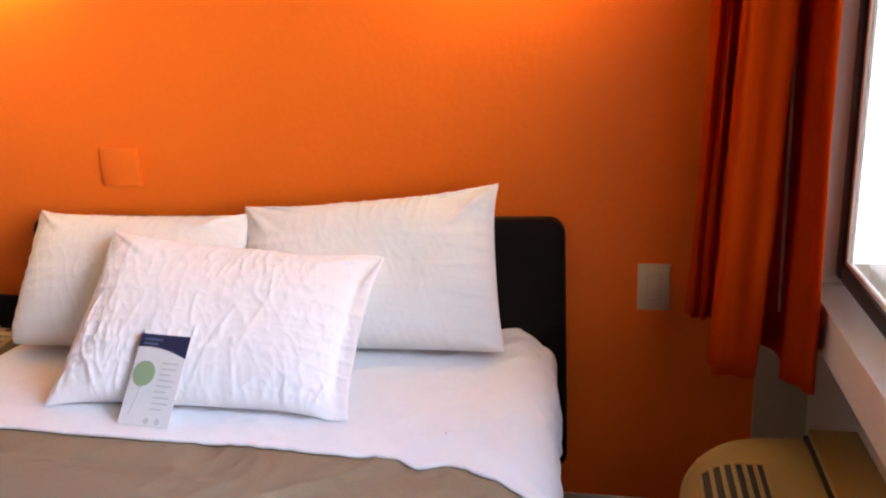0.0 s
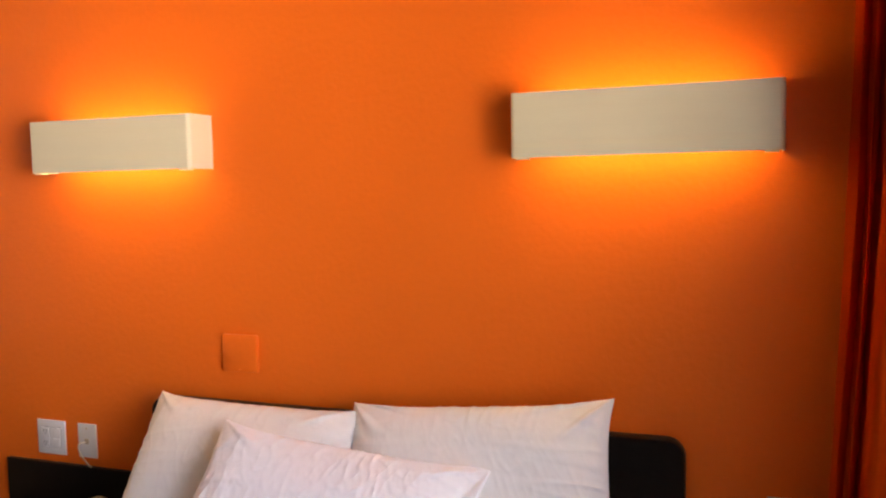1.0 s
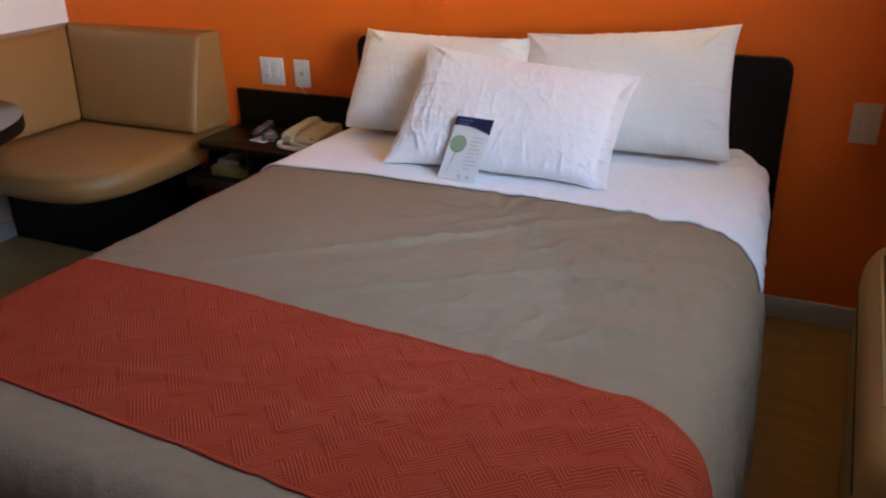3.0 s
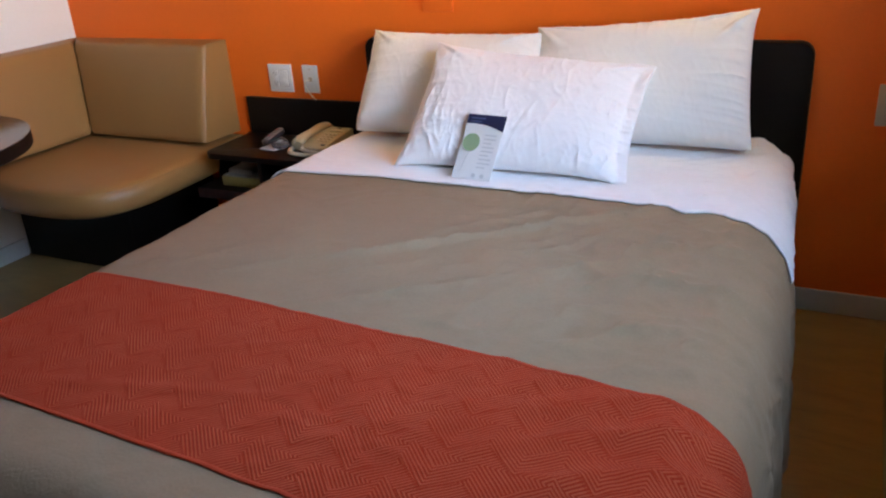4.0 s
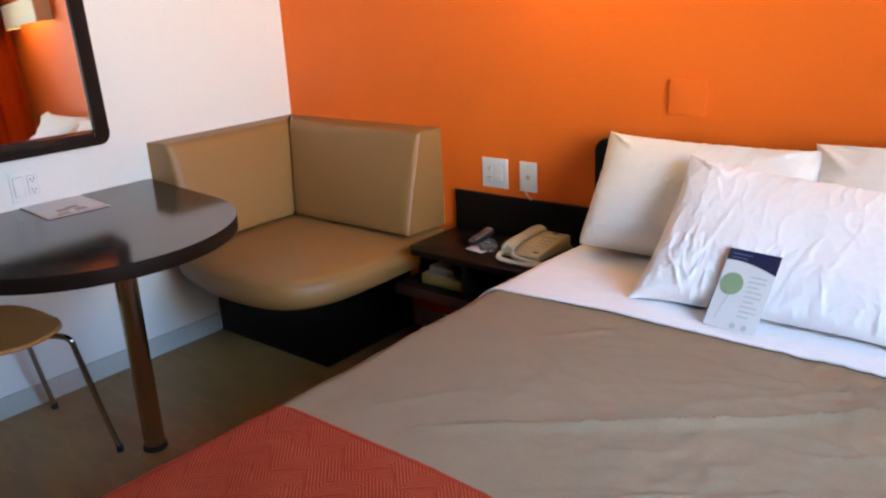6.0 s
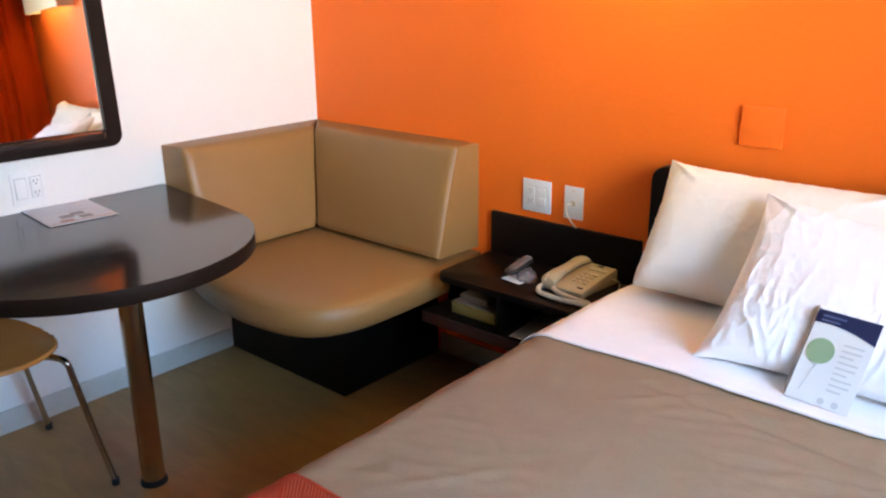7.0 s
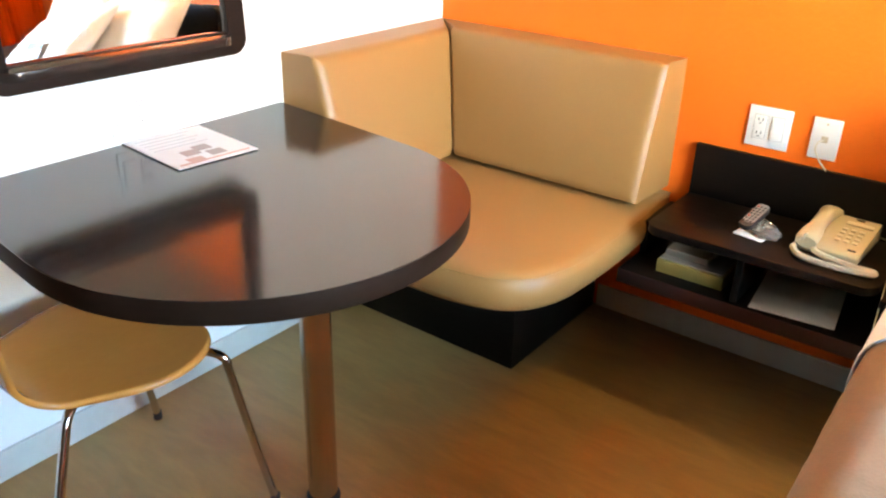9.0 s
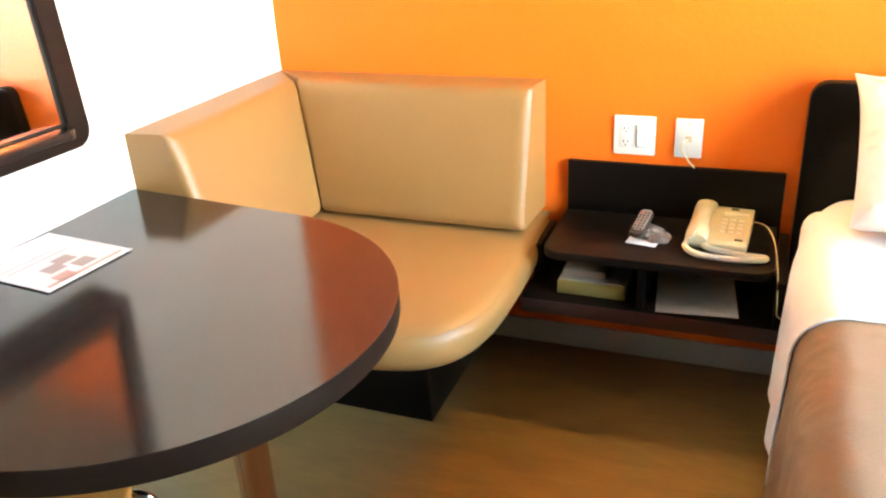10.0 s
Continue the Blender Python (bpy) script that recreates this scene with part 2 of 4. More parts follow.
# ---- builders ----
def thing(name, label, category, group="", kind="", at=(0, 0, 0)):
    ob = new(name)
    ob.empty_display_size = 0.05
    ob.location = at
    return tagged(ob, label, category, group, kind)


def mesh_of(name, bm, mat, smooth=True):
    me = bpy.data.meshes.new(name)
    bmesh.ops.recalc_face_normals(bm, faces=bm.faces)
    bm.to_mesh(me)
    bm.free()
    for m in (mat if isinstance(mat, (list, tuple)) else [mat]):
        me.materials.append(m)
    if smooth:
        me.shade_smooth()
        me.set_sharp_from_angle(angle=radians(38))
    return me


def part(name, bm, mat, parent, label="", smooth=True):
    """Links a bmesh in world metres as one mesh under its thing or part."""
    ob = new(name, mesh_of(name, bm, mat, smooth))
    ob.parent = parent
    base = Vector(parent.location)
    if parent.parent:
        base += Vector(parent.parent.location)
    ob.data.transform(Matrix.Translation(-base))
    if label:
        ob["label"] = label
    return ob


def single(name, bm, mat, label, category, group="", kind="", smooth=True):
    return tagged(new(name, mesh_of(name, bm, mat, smooth)), label, category, group, kind)


def structure(name, bm, mat, label, category, smooth=False):
    return single(name, bm, mat, label, category, kind="structure", smooth=smooth)


def box(x0, x1, y0, y1, z0, z1, bevel=0.0, seg=2, bm=None, m=None):
    own = bmesh.new()
    bmesh.ops.create_cube(own, size=1)
    for v in own.verts:
        v.co = Vector(((x0 + x1) / 2 + v.co.x * (x1 - x0), (y0 + y1) / 2 + v.co.y * (y1 - y0), (z0 + z1) / 2 + v.co.z * (z1 - z0)))
    if bevel:
        bmesh.ops.bevel(own, geom=own.edges[:], offset=bevel, segments=seg, profile=0.5, affect="EDGES")
    if m:
        own.transform(m)
    if bm is None:
        return own
    me = bpy.data.meshes.new("t")
    own.to_mesh(me)
    own.free()
    bm.from_mesh(me)
    bpy.data.meshes.remove(me)
    return bm


def prism(points, axis, a, b, bevel=0.0, seg=2, m=None):
    """A polygon of 2D points pulled along an axis from a to b."""
    bm = bmesh.new()
    def at(p, h):
        return {"x": (h, p[0], p[1]), "y": (p[0], h, p[1]), "z": (p[0], p[1], h)}[axis]
    low = [bm.verts.new(at(p, a)) for p in points]
    high = [bm.verts.new(at(p, b)) for p in points]
    n = len(points)
    bm.faces.new(low)
    bm.faces.new(high[::-1])
    for i in range(n):
        bm.faces.new((low[i], low[(i + 1) % n], high[(i + 1) % n], high[i]))
    bmesh.ops.recalc_face_normals(bm, faces=bm.faces)
    if bevel:
        rim = [e for e in bm.edges if any(len(f.verts) == n for f in e.link_faces)] if n > 8 else bm.edges[:]
        bmesh.ops.bevel(bm, geom=rim, offset=bevel, segments=seg, profile=0.5, affect="EDGES")
    if m:
        bm.transform(m)
    return bm


def rounded(x0, x1, y0, y1, r, seg=8, corners="1111"):
    """A rectangle's outline with round corners (order: x0y0, x1y0, x1y1, x0y1)."""
    pts = []
    for k, (cx, cy, a) in enumerate(((x0, y0, 180), (x1, y0, 270), (x1, y1, 0), (x0, y1, 90))):
        if corners[k] == "0":
            pts.append((cx, cy))
            continue
        ox, oy = cx + (r if cx == x0 else -r), cy + (r if cy == y0 else -r)
        for i in range(seg + 1):
            t = radians(a + 90 * i / seg)
            pts.append((ox + r * math.cos(t), oy + r * math.sin(t)))
    return pts


def smooth_line(points, steps=8):
    """A line through the points, rounded off (Catmull-Rom)."""
    p = [Vector(q) for q in points]
    p = [p[0] * 2 - p[1]] + p + [p[-1] * 2 - p[-2]]
    out = []
    for i in range(1, len(p) - 2):
        for k in range(steps):
            t = k / steps
            out.append(0.5 * (2 * p[i] + (p[i + 1] - p[i - 1]) * t + (2 * p[i - 1] - 5 * p[i] + 4 * p[i + 1] - p[i + 2]) * t * t + (3 * p[i] - p[i - 1] - 3 * p[i + 1] + p[i + 2]) * t ** 3))
    out.append(p[-2])
    return out


def tube(points, r, sides=10, bm=None, ends=True):
    """A round rod along points; r is one radius or one per point."""
    bm = bm or bmesh.new()
    pts = [Vector(p) for p in points]
    rs = r if isinstance(r, (list, tuple)) else [r] * len(pts)
    ring, up = [], None
    for i, p in enumerate(pts):
        d = (pts[min(i + 1, len(pts) - 1)] - pts[max(i - 1, 0)]).normalized()
        if up is None:
            up = d.orthogonal().normalized()
        up = (up - d * up.dot(d)).normalized()
        side = d.cross(up)
        ring.append([bm.verts.new(p + (up * math.cos(2 * math.pi * k / sides) + side * math.sin(2 * math.pi * k / sides)) * rs[i]) for k in range(sides)])
    for a, b in zip(ring, ring[1:]):
        for k in range(sides):
            bm.faces.new((a[k], a[(k + 1) % sides], b[(k + 1) % sides], b[k]))
    if ends:
        bm.faces.new(ring[0][::-1])
        bm.faces.new(ring[-1])
    return bm


def grid(nu, nv, f, bm=None, uv=None):
    """A sheet of nu by nv cells at f(i / nu, j / nv)."""
    bm = bm or bmesh.new()
    vs = [[bm.verts.new(f(i / nu, j / nv)) for j in range(nv + 1)] for i in range(nu + 1)]
    layer = bm.loops.layers.uv.new("uv") if uv else None
    for i in range(nu):
        for j in range(nv):
            fc = bm.faces.new((vs[i][j], vs[i + 1][j], vs[i + 1][j + 1], vs[i][j + 1]))
            if uv:
                for lp, (a, b) in zip(fc.loops, ((i, j), (i + 1, j), (i + 1, j + 1), (i, j + 1))):
                    lp[layer].uv = uv(a / nu, b / nv)
    return bm


def thicken(ob, t, offset=-1):
    md = ob.modifiers.new("thickness", "SOLIDIFY")
    md.thickness, md.offset = t, offset
    return ob


# ---- the room ----
X1, Y0, ZC = 3.78, -5.40, 2.44          # window wall, wall behind, ceiling
WY0, WY1, WZ0, WZ1 = -2.30, -0.28, 0.845, 2.10   # window opening

structure("floor", box(-0.15, X1 + 0.12, Y0 - 0.15, 0.15, -0.12, 0.0), FLOOR, "pale wood-look vinyl floor with long streaks", "floor")
# the ceiling's dark tone stands in for weaker fill light
structure("ceiling", box(-0.15, X1 + 0.15, Y0 - 0.15, 0.15, ZC, ZC + 0.12), CEILING, "plain ceiling in a tan darkened to cut bounced light", "ceiling")
structure("wall_north", box(-0.15, X1 + 0.022, 0.0, 0.15, 0.0, ZC), ORANGE, "bright orange textured painted wall behind the bed", "wall")
structure("wall_west", box(-0.15, 0.0, Y0, 0.0, 0.0, ZC), WHITE_WALL, "white painted wall beside the table and bench", "wall")
structure("wall_south", box(-0.15, X1 + 0.15, Y0 - 0.15, Y0, 0.0, ZC), DARKENED_WALL, "unseen wall behind the camera, darkened to cut bounced light", "wall")
wall = bmesh.new()
box(X1, X1 + 0.12, Y0, WY0, 0, ZC, bm=wall)
box(X1, X1 + 0.022, WY1 + 0.08, 0, 0, ZC, bm=wall)
box(X1, X1 + 0.06, WY0, WY1 + 0.08, 0, WZ0, bm=wall)
box(X1, X1 + 0.12, WY0, WY1 + 0.08, WZ1, ZC, bm=wall)
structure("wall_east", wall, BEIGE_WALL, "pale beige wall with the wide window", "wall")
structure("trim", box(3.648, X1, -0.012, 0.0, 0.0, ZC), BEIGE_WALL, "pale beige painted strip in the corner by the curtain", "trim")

# baseboards
structure("baseboard_west", box(0.0, 0.010, Y0, -0.535, 0.0, 0.082, 0.003), BASEBOARD, "grey-beige vinyl baseboard under the white wall", "baseboard")
structure("baseboard_north", box(0.70, 3.648, -0.010, 0.0, 0.0, 0.080, 0.003), BASEBOARD, "grey-beige vinyl baseboard under the orange wall", "baseboard")
structure("baseboard_east", box(X1 - 0.010, X1, Y0, -0.014, 0.0, 0.080, 0.003), BASEBOARD, "grey-beige vinyl baseboard under the window", "baseboard")

# window: black frame, pane, white sill and side trim
win = thing("window_1", "wide black-framed window with white sill and trim", "window", kind="structure", at=(X1, -1.29, 0.9))
fr = bmesh.new()
box(X1 - 0.03, X1 - 0.004, WY1 - 0.042, WY1, WZ0, WZ1, 0.004, bm=fr)
box(X1 - 0.03, X1 - 0.004, WY0, WY0 + 0.045, WZ0, WZ1, 0.004, bm=fr)
box(X1 - 0.03, X1 - 0.004, WY0 + 0.045, WY1 - 0.042, WZ0, WZ0 + 0.036, 0.004, bm=fr)
box(X1 - 0.03, X1 - 0.004, WY0 + 0.045, WY1 - 0.042, WZ1 - 0.042, WZ1, 0.004, bm=fr)
part("window_frame", fr, FRAME_BLACK, win, "black aluminium frame")
sash = bmesh.new()
box(X1 - 0.024, X1 - 0.010, WY1 - 0.055, WY1 - 0.043, WZ0 + 0.037, WZ1 - 0.043, 0.002, bm=sash)
box(X1 - 0.024, X1 - 0.010, WY0 + 0.046, WY1 - 0.056, WZ0 + 0.037, WZ0 + 0.047, 0.002, bm=sash)
part("window_bead", sash, TRIM_WHITE, win, "pale inner glazing bead")
pane = part("pane", box(X1 - 0.018, X1 - 0.014, WY0 + 0.047, WY1 - 0.056, WZ0 + 0.048, WZ1 - 0.043), GLASS, win, "clear window pane")
pane.visible_shadow = False
part("window_sill", box(3.700, X1 - 0.001, WY0 - 0.05, WY1 + 0.108, WZ0 - 0.125, WZ0 - 0.022, 0.006), TRIM_WHITE, win, "deep cream painted sill board")
part("side_trim", box(3.704, X1 - 0.001, WY1 + 0.003, WY1 + 0.105, WZ0 - 0.021, WZ1, 0.004), TRIM_WHITE, win, "cream painted side casing")
part("side_trim", box(3.704, X1 - 0.001, WY0 - 0.042, WY0 - 0.003, WZ0 - 0.021, WZ1, 0.004), TRIM_WHITE, win, "cream painted side casing")

# outside the window
structure("ground", box(4.0, 60, -40, 40, -3.2, -3.0), CONCRETE, "pale concrete ground outside the window", "ground")
# added glowing panels: white view in the pane, extra light on curtain and sill
GLOW_BACKDROP = bpy.data.materials.new("glowing_backdrop")
GLOW_BACKDROP.use_nodes = True
hb = GLOW_BACKDROP.node_tree.nodes["Principled BSDF"]
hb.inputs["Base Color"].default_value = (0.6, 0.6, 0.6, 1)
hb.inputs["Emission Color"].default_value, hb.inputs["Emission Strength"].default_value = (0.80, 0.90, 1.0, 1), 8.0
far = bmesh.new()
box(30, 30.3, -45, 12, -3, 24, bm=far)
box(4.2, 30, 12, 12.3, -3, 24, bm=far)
structure("backdrop", far, GLOW_BACKDROP, "glowing backdrop panels outside the window, added to light the room", "backdrop")

# ---- wall lamps ----
def wall_lamp(x0, x1, label):
    z0, z1, d = 1.588, 1.743, 0.108
    lamp = thing("wall_lamp", label, "wall lamp", "lamps over the bed", at=((x0 + x1) / 2, 0, z0))
    r, t = 0.014, 0.003
    outer = [(x0, -0.001)] + [(x0 + r - r * math.cos(a), -d + r - r * math.sin(a)) for a in [radians(q) for q in range(0, 91, 15)]]
    outer += [(x1 - r + r * math.sin(a), -d + r - r * math.cos(a)) for a in [radians(q) for q in range(0, 91, 15)]] + [(x1, -0.001)]
    ri = r - t
    inner = [(x0 + t, -0.001)] + [(x0 + r - ri * math.cos(a), -d + r - ri * math.sin(a)) for a in [radians(q) for q in range(0, 91, 15)]]
    inner += [(x1 - r + ri * math.sin(a), -d + r - ri * math.cos(a)) for a in [radians(q) for q in range(0, 91, 15)]] + [(x1 - t, -0.001)]
    part("shade", prism(outer + inner[::-1], "z", z0, z1), LAMP_METAL, lamp, "bent cream metal shade open above and below")
    part("back_plate", box(x0 + 0.03, x1 - 0.03, -0.022, -0.002, z0 + 0.03, z1 - 0.03, 0.003), LAMP_METAL, lamp)
    part("light_tube", tube([(x0 + 0.06, -0.058, 1.666), (x1 - 0.06, -0.058, 1.666)], 0.016, 12), TUBE, lamp, "lit warm white tube")
    for s in (x0 + 0.045, x1 - 0.059):
        part("tube_holder", box(s, s + 0.014, -0.085, -0.0225, 1.64, 1.70, 0.003), PLASTIC_WHITE, lamp)
    for s in (x0 + 0.012, x1 - 0.042):
        part("mounting_tab", box(s, s + 0.03, -d + 0.0045, -d + 0.03, z0 - 0.004, z0 - 0.0005, 0.001), LAMP_METAL, lamp)
    return lamp


wall_lamp(1.236, 1.825, "cream metal box wall lamp glowing up and down over the nightstand")
wall_lamp(2.756, 3.372, "cream metal box wall lamp glowing up and down beside the curtain")


# ---- switches and sockets ----
def wall_plate(name, x0, x1, z0, z1, label, mat, fittings, wall="north", category="switch"):
    """A plate with rounded rim on the orange or the white wall, with its fittings."""
    def put(a0, a1, d0, d1, b0, b1, bev):
        return box(a0, a1, -d1, -d0, b0, b1, bev) if wall == "north" else box(d0, d1, a0, a1, b0, b1, bev)
    base = ((x0 + x1) / 2, 0, z0) if wall == "north" else (0, (x0 + x1) / 2, z0)
    th = thing(name, label, category, at=base)
    part("plate", put(x0, x1, 0.0005, 0.0065 if name != "blank_plate" else 0.013, z0, z1, 0.0022 if name != "blank_plate" else 0.0035), mat, th)
    for kind, cx in fittings:
        cz = (z0 + z1) / 2
        if kind in ("rocker", "small_rocker", "socket"):
            part("gap", put(cx - 0.0178, cx + 0.0178, 0.00655, 0.00675, cz - 0.0343, cz + 0.0343, 0), SLOT_GREY, th)
        if kind == "rocker":
            part("rocker", put(cx - 0.0165, cx + 0.0165, 0.0068, 0.0100, cz - 0.033, cz + 0.033, 0.0015), mat, th)
            part("rocker_ridge", put(cx - 0.0155, cx + 0.0155, 0.0101, 0.0118, cz - 0.031, cz - 0.002, 0.0008), mat, th)
        elif kind == "small_rocker":
            part("rocker", put(cx - 0.0165, cx + 0.0165, 0.0068, 0.0085, cz - 0.033, cz + 0.033, 0.0012), mat, th)
            part("toggle", put(cx - 0.011, cx + 0.011, 0.0086, 0.0130, cz - 0.028, cz - 0.003, 0.0015), mat, th)
        elif kind == "socket":
            s = part("socket_face", put(cx - 0.0165, cx + 0.0165, 0.0068, 0.0085, cz - 0.033, cz + 0.033, 0.0012), mat, th)
            for dz in (-0.019, 0.019):
                for dx in (-0.006, 0.006):
                    part("slot", put(cx + dx - 0.0013, cx + dx + 0.0013, 0.0086, 0.0089, cz + dz - 0.002, cz + dz + 0.006, 0), SLOT_DARK, s)
                part("slot", put(cx - 0.0022, cx + 0.0022, 0.0086, 0.0089, cz + dz - 0.010, cz + dz - 0.006, 0), SLOT_DARK, s)
        elif kind == "jack":
            part("jack", put(cx - 0.009, cx + 0.009, 0.0068, 0.0090, cz - 0.010, cz + 0.008, 0.001), PLASTIC_GREY, th)
            part("screw", put(cx - 0.003, cx + 0.003, 0.0068, 0.0080, cz + 0.038, cz + 0.044, 0.001), PLASTIC_GREY, th)
        elif kind == "screw":
            for dz in (-0.048, 0.048):
                part("screw", put(cx - 0.003, cx + 0.003, 0.0132, 0.0138, cz + dz - 0.003, cz + dz + 0.003, 0.0008), mat, th)
    return th


wall_plate("socket_plate", 1.091, 1.208, 0.668, 0.782, "white double plate with sockets and rocker switch over the nightstand", PLASTIC_WHITE, [("socket", 1.126), ("rocker", 1.173)], category="socket")
wall_plate("phone_jack_plate", 1.262, 1.336, 0.669, 0.781, "white phone jack plate over the nightstand", PLASTIC_WHITE, [("jack", 1.299)], category="socket")
wall_plate("blank_plate", 1.837, 1.956, 0.989, 1.100, "blank cover plate painted orange like the wall", ORANGE, [("screw", 1.8965)], category="cover plate")
wall_plate("light_switch", 3.345, 3.427, 0.649, 0.775, "warm grey light switch beside the bed", PLASTIC_GREY, [("small_rocker", 3.386)])
wall_plate("socket_plate", -1.287, -1.180, 0.757, 0.868, "white double plate with switch and sockets over the table", PLASTIC_WHITE, [("rocker", -1.258), ("socket", -1.209)], "west", "socket")

# ---- headboard ----
single("headboard", prism(rounded(1.594, 3.160, 0.18, 0.902, 0.045), "y", -0.045, -0.002, 0.006), DARK_WOOD, "dark wenge headboard with rounded corners fixed to the wall", "headboard")

# ---- bed ----
BX, BW, BR, BZ, BFOOT = 2.376, 0.776, 0.095, 0.600, -2.17
CREASES = [((1.98, -1.43), (2.50, -1.06), 0.006, 0.016), ((2.36, -1.16), (2.92, -0.72), 0.0055, 0.016), ((2.30, -1.50), (2.62, -1.26), 0.005, 0.018),
           ((2.62, -1.26), (2.98, -1.02), 0.004, 0.020), ((1.95, -0.80), (2.75, -0.86), -0.003, 0.02), ((2.70, -1.62), (3.05, -1.30), 0.004, 0.022),
           ((2.85, -1.00), (3.10, -0.95), 0.005, 0.018), ((2.80, -1.18), (3.12, -1.16), 0.005, 0.02), ((2.86, -1.42), (3.14, -1.32), 0.005, 0.02), ((1.85, -1.95), (2.5, -1.80), 0.003, 0.02)]

CREASES = [(p, q, h * 2.0, w * 0.78) for p, q, h, w in CREASES]
rng = random.Random(7)
for k in range(84):
    # short folds, thickest on the window side
    cx, cy = rng.uniform(2.15, 3.16) if k % 4 else rng.uniform(1.65, 2.4), rng.uniform(-1.52, -0.74) if k % 5 else rng.uniform(-2.1, -1.5)
    an, ln = radians(rng.gauss(34, 16)), rng.uniform(0.04, 0.16)
    CREASES.append(((cx - ln * math.cos(an), cy - ln * math.sin(an)), (cx + ln * math.cos(an), cy + ln * math.sin(an)), rng.uniform(0.0015, 0.0040) * (1 if k % 3 else -0.7), rng.uniform(0.008, 0.013)))


def rumple(s, y):
    """The height of the bedding's wrinkles at a place on the bed."""
    x = BX + s
    h = 0.004 * noise.noise((x * 2.2, y * 2.2, 1.3)) + 0.0025 * noise.noise((x * 7, y * 9, 4.1))
    right = 0.12 + 0.88 * min(1.0, max(0.0, (s + 0.2) / 0.7))
    # crumples that run up and to the right, sharp along their crests
    p, q = x * 0.75 + y * 0.66, y * 0.75 - x * 0.66
    w = 0.10 * noise.noise((x * 4, y * 4, 9.1))
    h += right * 0.0050 * max(0.0, 1 - 3.2 * abs(noise.noise((p * 4.6, (q + w) * 9.0, 7.7)))) ** 2
    h += right * 0.0058 * max(0.0, 1 - 3.0 * abs(noise.noise((p * 8, (q + w) * 17, 2.7)))) ** 2
    # small crumples in all directions
    cw = 0.5 * noise.noise((x * 6, y * 6, 12.4))
    h += (0.35 + 0.65 * right) * 0.0085 * max(0.0, 1 - 3.0 * abs(noise.noise((x * 13 + cw, y * 16 - cw, 15.2)))) ** 1.3 * max(0.0, 0.6 * noise.noise((x * 2.6, y * 2.6, 18.1)) + 0.45)
    h += right * 0.0026 * noise.noise((p * 14, q * 22, 3.9)) + right * 0.0012 * noise.noise((p * 27, q * 33, 6.2))
    # puckers over the window-side edge
    edge = max(0.0, min(1.0, (s - 0.36) / 0.34))
    if edge:
        ph = (y * 0.95 - s * 0.62 + 0.03 * noise.noise((x * 3, y * 3, 5.5))) * 2 * math.pi / 0.092
        h += edge * 0.0130 * (0.35 + noise.noise((x * 2.5, y * 2.5, 8.8))) * (1 - abs(math.sin(ph * 0.5)) * 1.6)
    for (ax, ay), (bx, by), a, w in CREASES:
        if x < min(ax, bx) - 0.05 or x > max(ax, bx) + 0.05 or y < min(ay, by) - 0.05 or y > max(ay, by) + 0.05:
            continue
        dx, dy = bx - ax, by - ay
        t = max(0.0, min(1.0, ((x - ax) * dx + (y - ay) * dy) / (dx * dx + dy * dy)))
        d = math.hypot(x - ax - t * dx, y - ay - t * dy)
        if d < w * 4:
            h += a * math.exp(-(d / w) ** 2) * (math.sin(math.pi * (0.08 + 0.84 * t)) + 0.2)
    # the runner's weight smooths the cloth under it
    return h * (1 - 0.5 * max(0.0, min(1.0, (-1.46 - y) / 0.10)))


def bed_point(s, v, lift, rum=1.0, hang=1.0):
    """A place on the bedding: s metres across from the middle, v metres along, lifted off the mattress."""
    head = 0.050 * max(0.0, min(1.0, (v + 0.36) / 0.32)) ** 1.6
    a, sg = abs(s), (1 if s > 0 else -1)
    wide = BW - head
    flat, arc = wide - BR, BR * math.pi / 2
    if a <= flat:
        x, dz, nx, nz = a, 0.012 * (a / flat) ** 3, 0.0, 1.0
    elif a <= flat + arc:
        t = (a - flat) / BR
        x, dz, nx, nz = flat + BR * math.sin(t), 0.012 + BR * (1 - math.cos(t)), math.sin(t), math.cos(t)
    else:
        x, dz, nx, nz = wide, 0.012 + BR + a - flat - arc, 1.0, 0.0
    y, ny = v, 0.0
    if v < BFOOT + BR:
        e = BFOOT + BR - v
        if e < arc:
            y, dz, ny = BFOOT + BR - BR * math.sin(e / BR), dz + BR * (1 - math.cos(e / BR)), -math.sin(e / BR)
        else:
            y, dz, ny = BFOOT, dz + BR + e - arc, -1.0
    z = BZ - dz
    fall = max(0.0, min(1.0, (BZ - BR - z) / 0.42))
    k = rum * rumple(s, v) * (1 if nz > 0.3 else 0.6) + lift
    side = (1.0 if sg > 0 else 0.7) * hang * fall * (0.016 * math.sin(v * 31 + 2.5 * noise.noise((v * 3, sg, 2))) + 0.012 * noise.noise((v * 6, z * 3, sg * 3)) + 0.018)
    p = Vector((BX + sg * x, y, max(z, 0.05 + 0.01 * noise.noise((v * 3, s, 5)))))
    p += Vector((sg * nx, ny, nz if not ny else nz * (1 + ny))).normalized() * k if (nx or nz or ny) else Vector((0, 0, k))
    if nx > 0.9:
        p.x += sg * side
    if sg > 0 and a > flat:
        # the loose side towards the window stands off the mattress
        out = min(1.0, (a - flat) / 0.26)
        back = max(0.0, min(1.0, (-v - 0.38) / 0.42))
        p.x += 0.046 * out * out * (3 - 2 * out) * back
    if ny < -0.9:
        p.y -= hang * fall * (0.014 * math.sin(s * 29 + 2 * noise.noise((s * 3, 1, 2))) + 0.015)
    return p


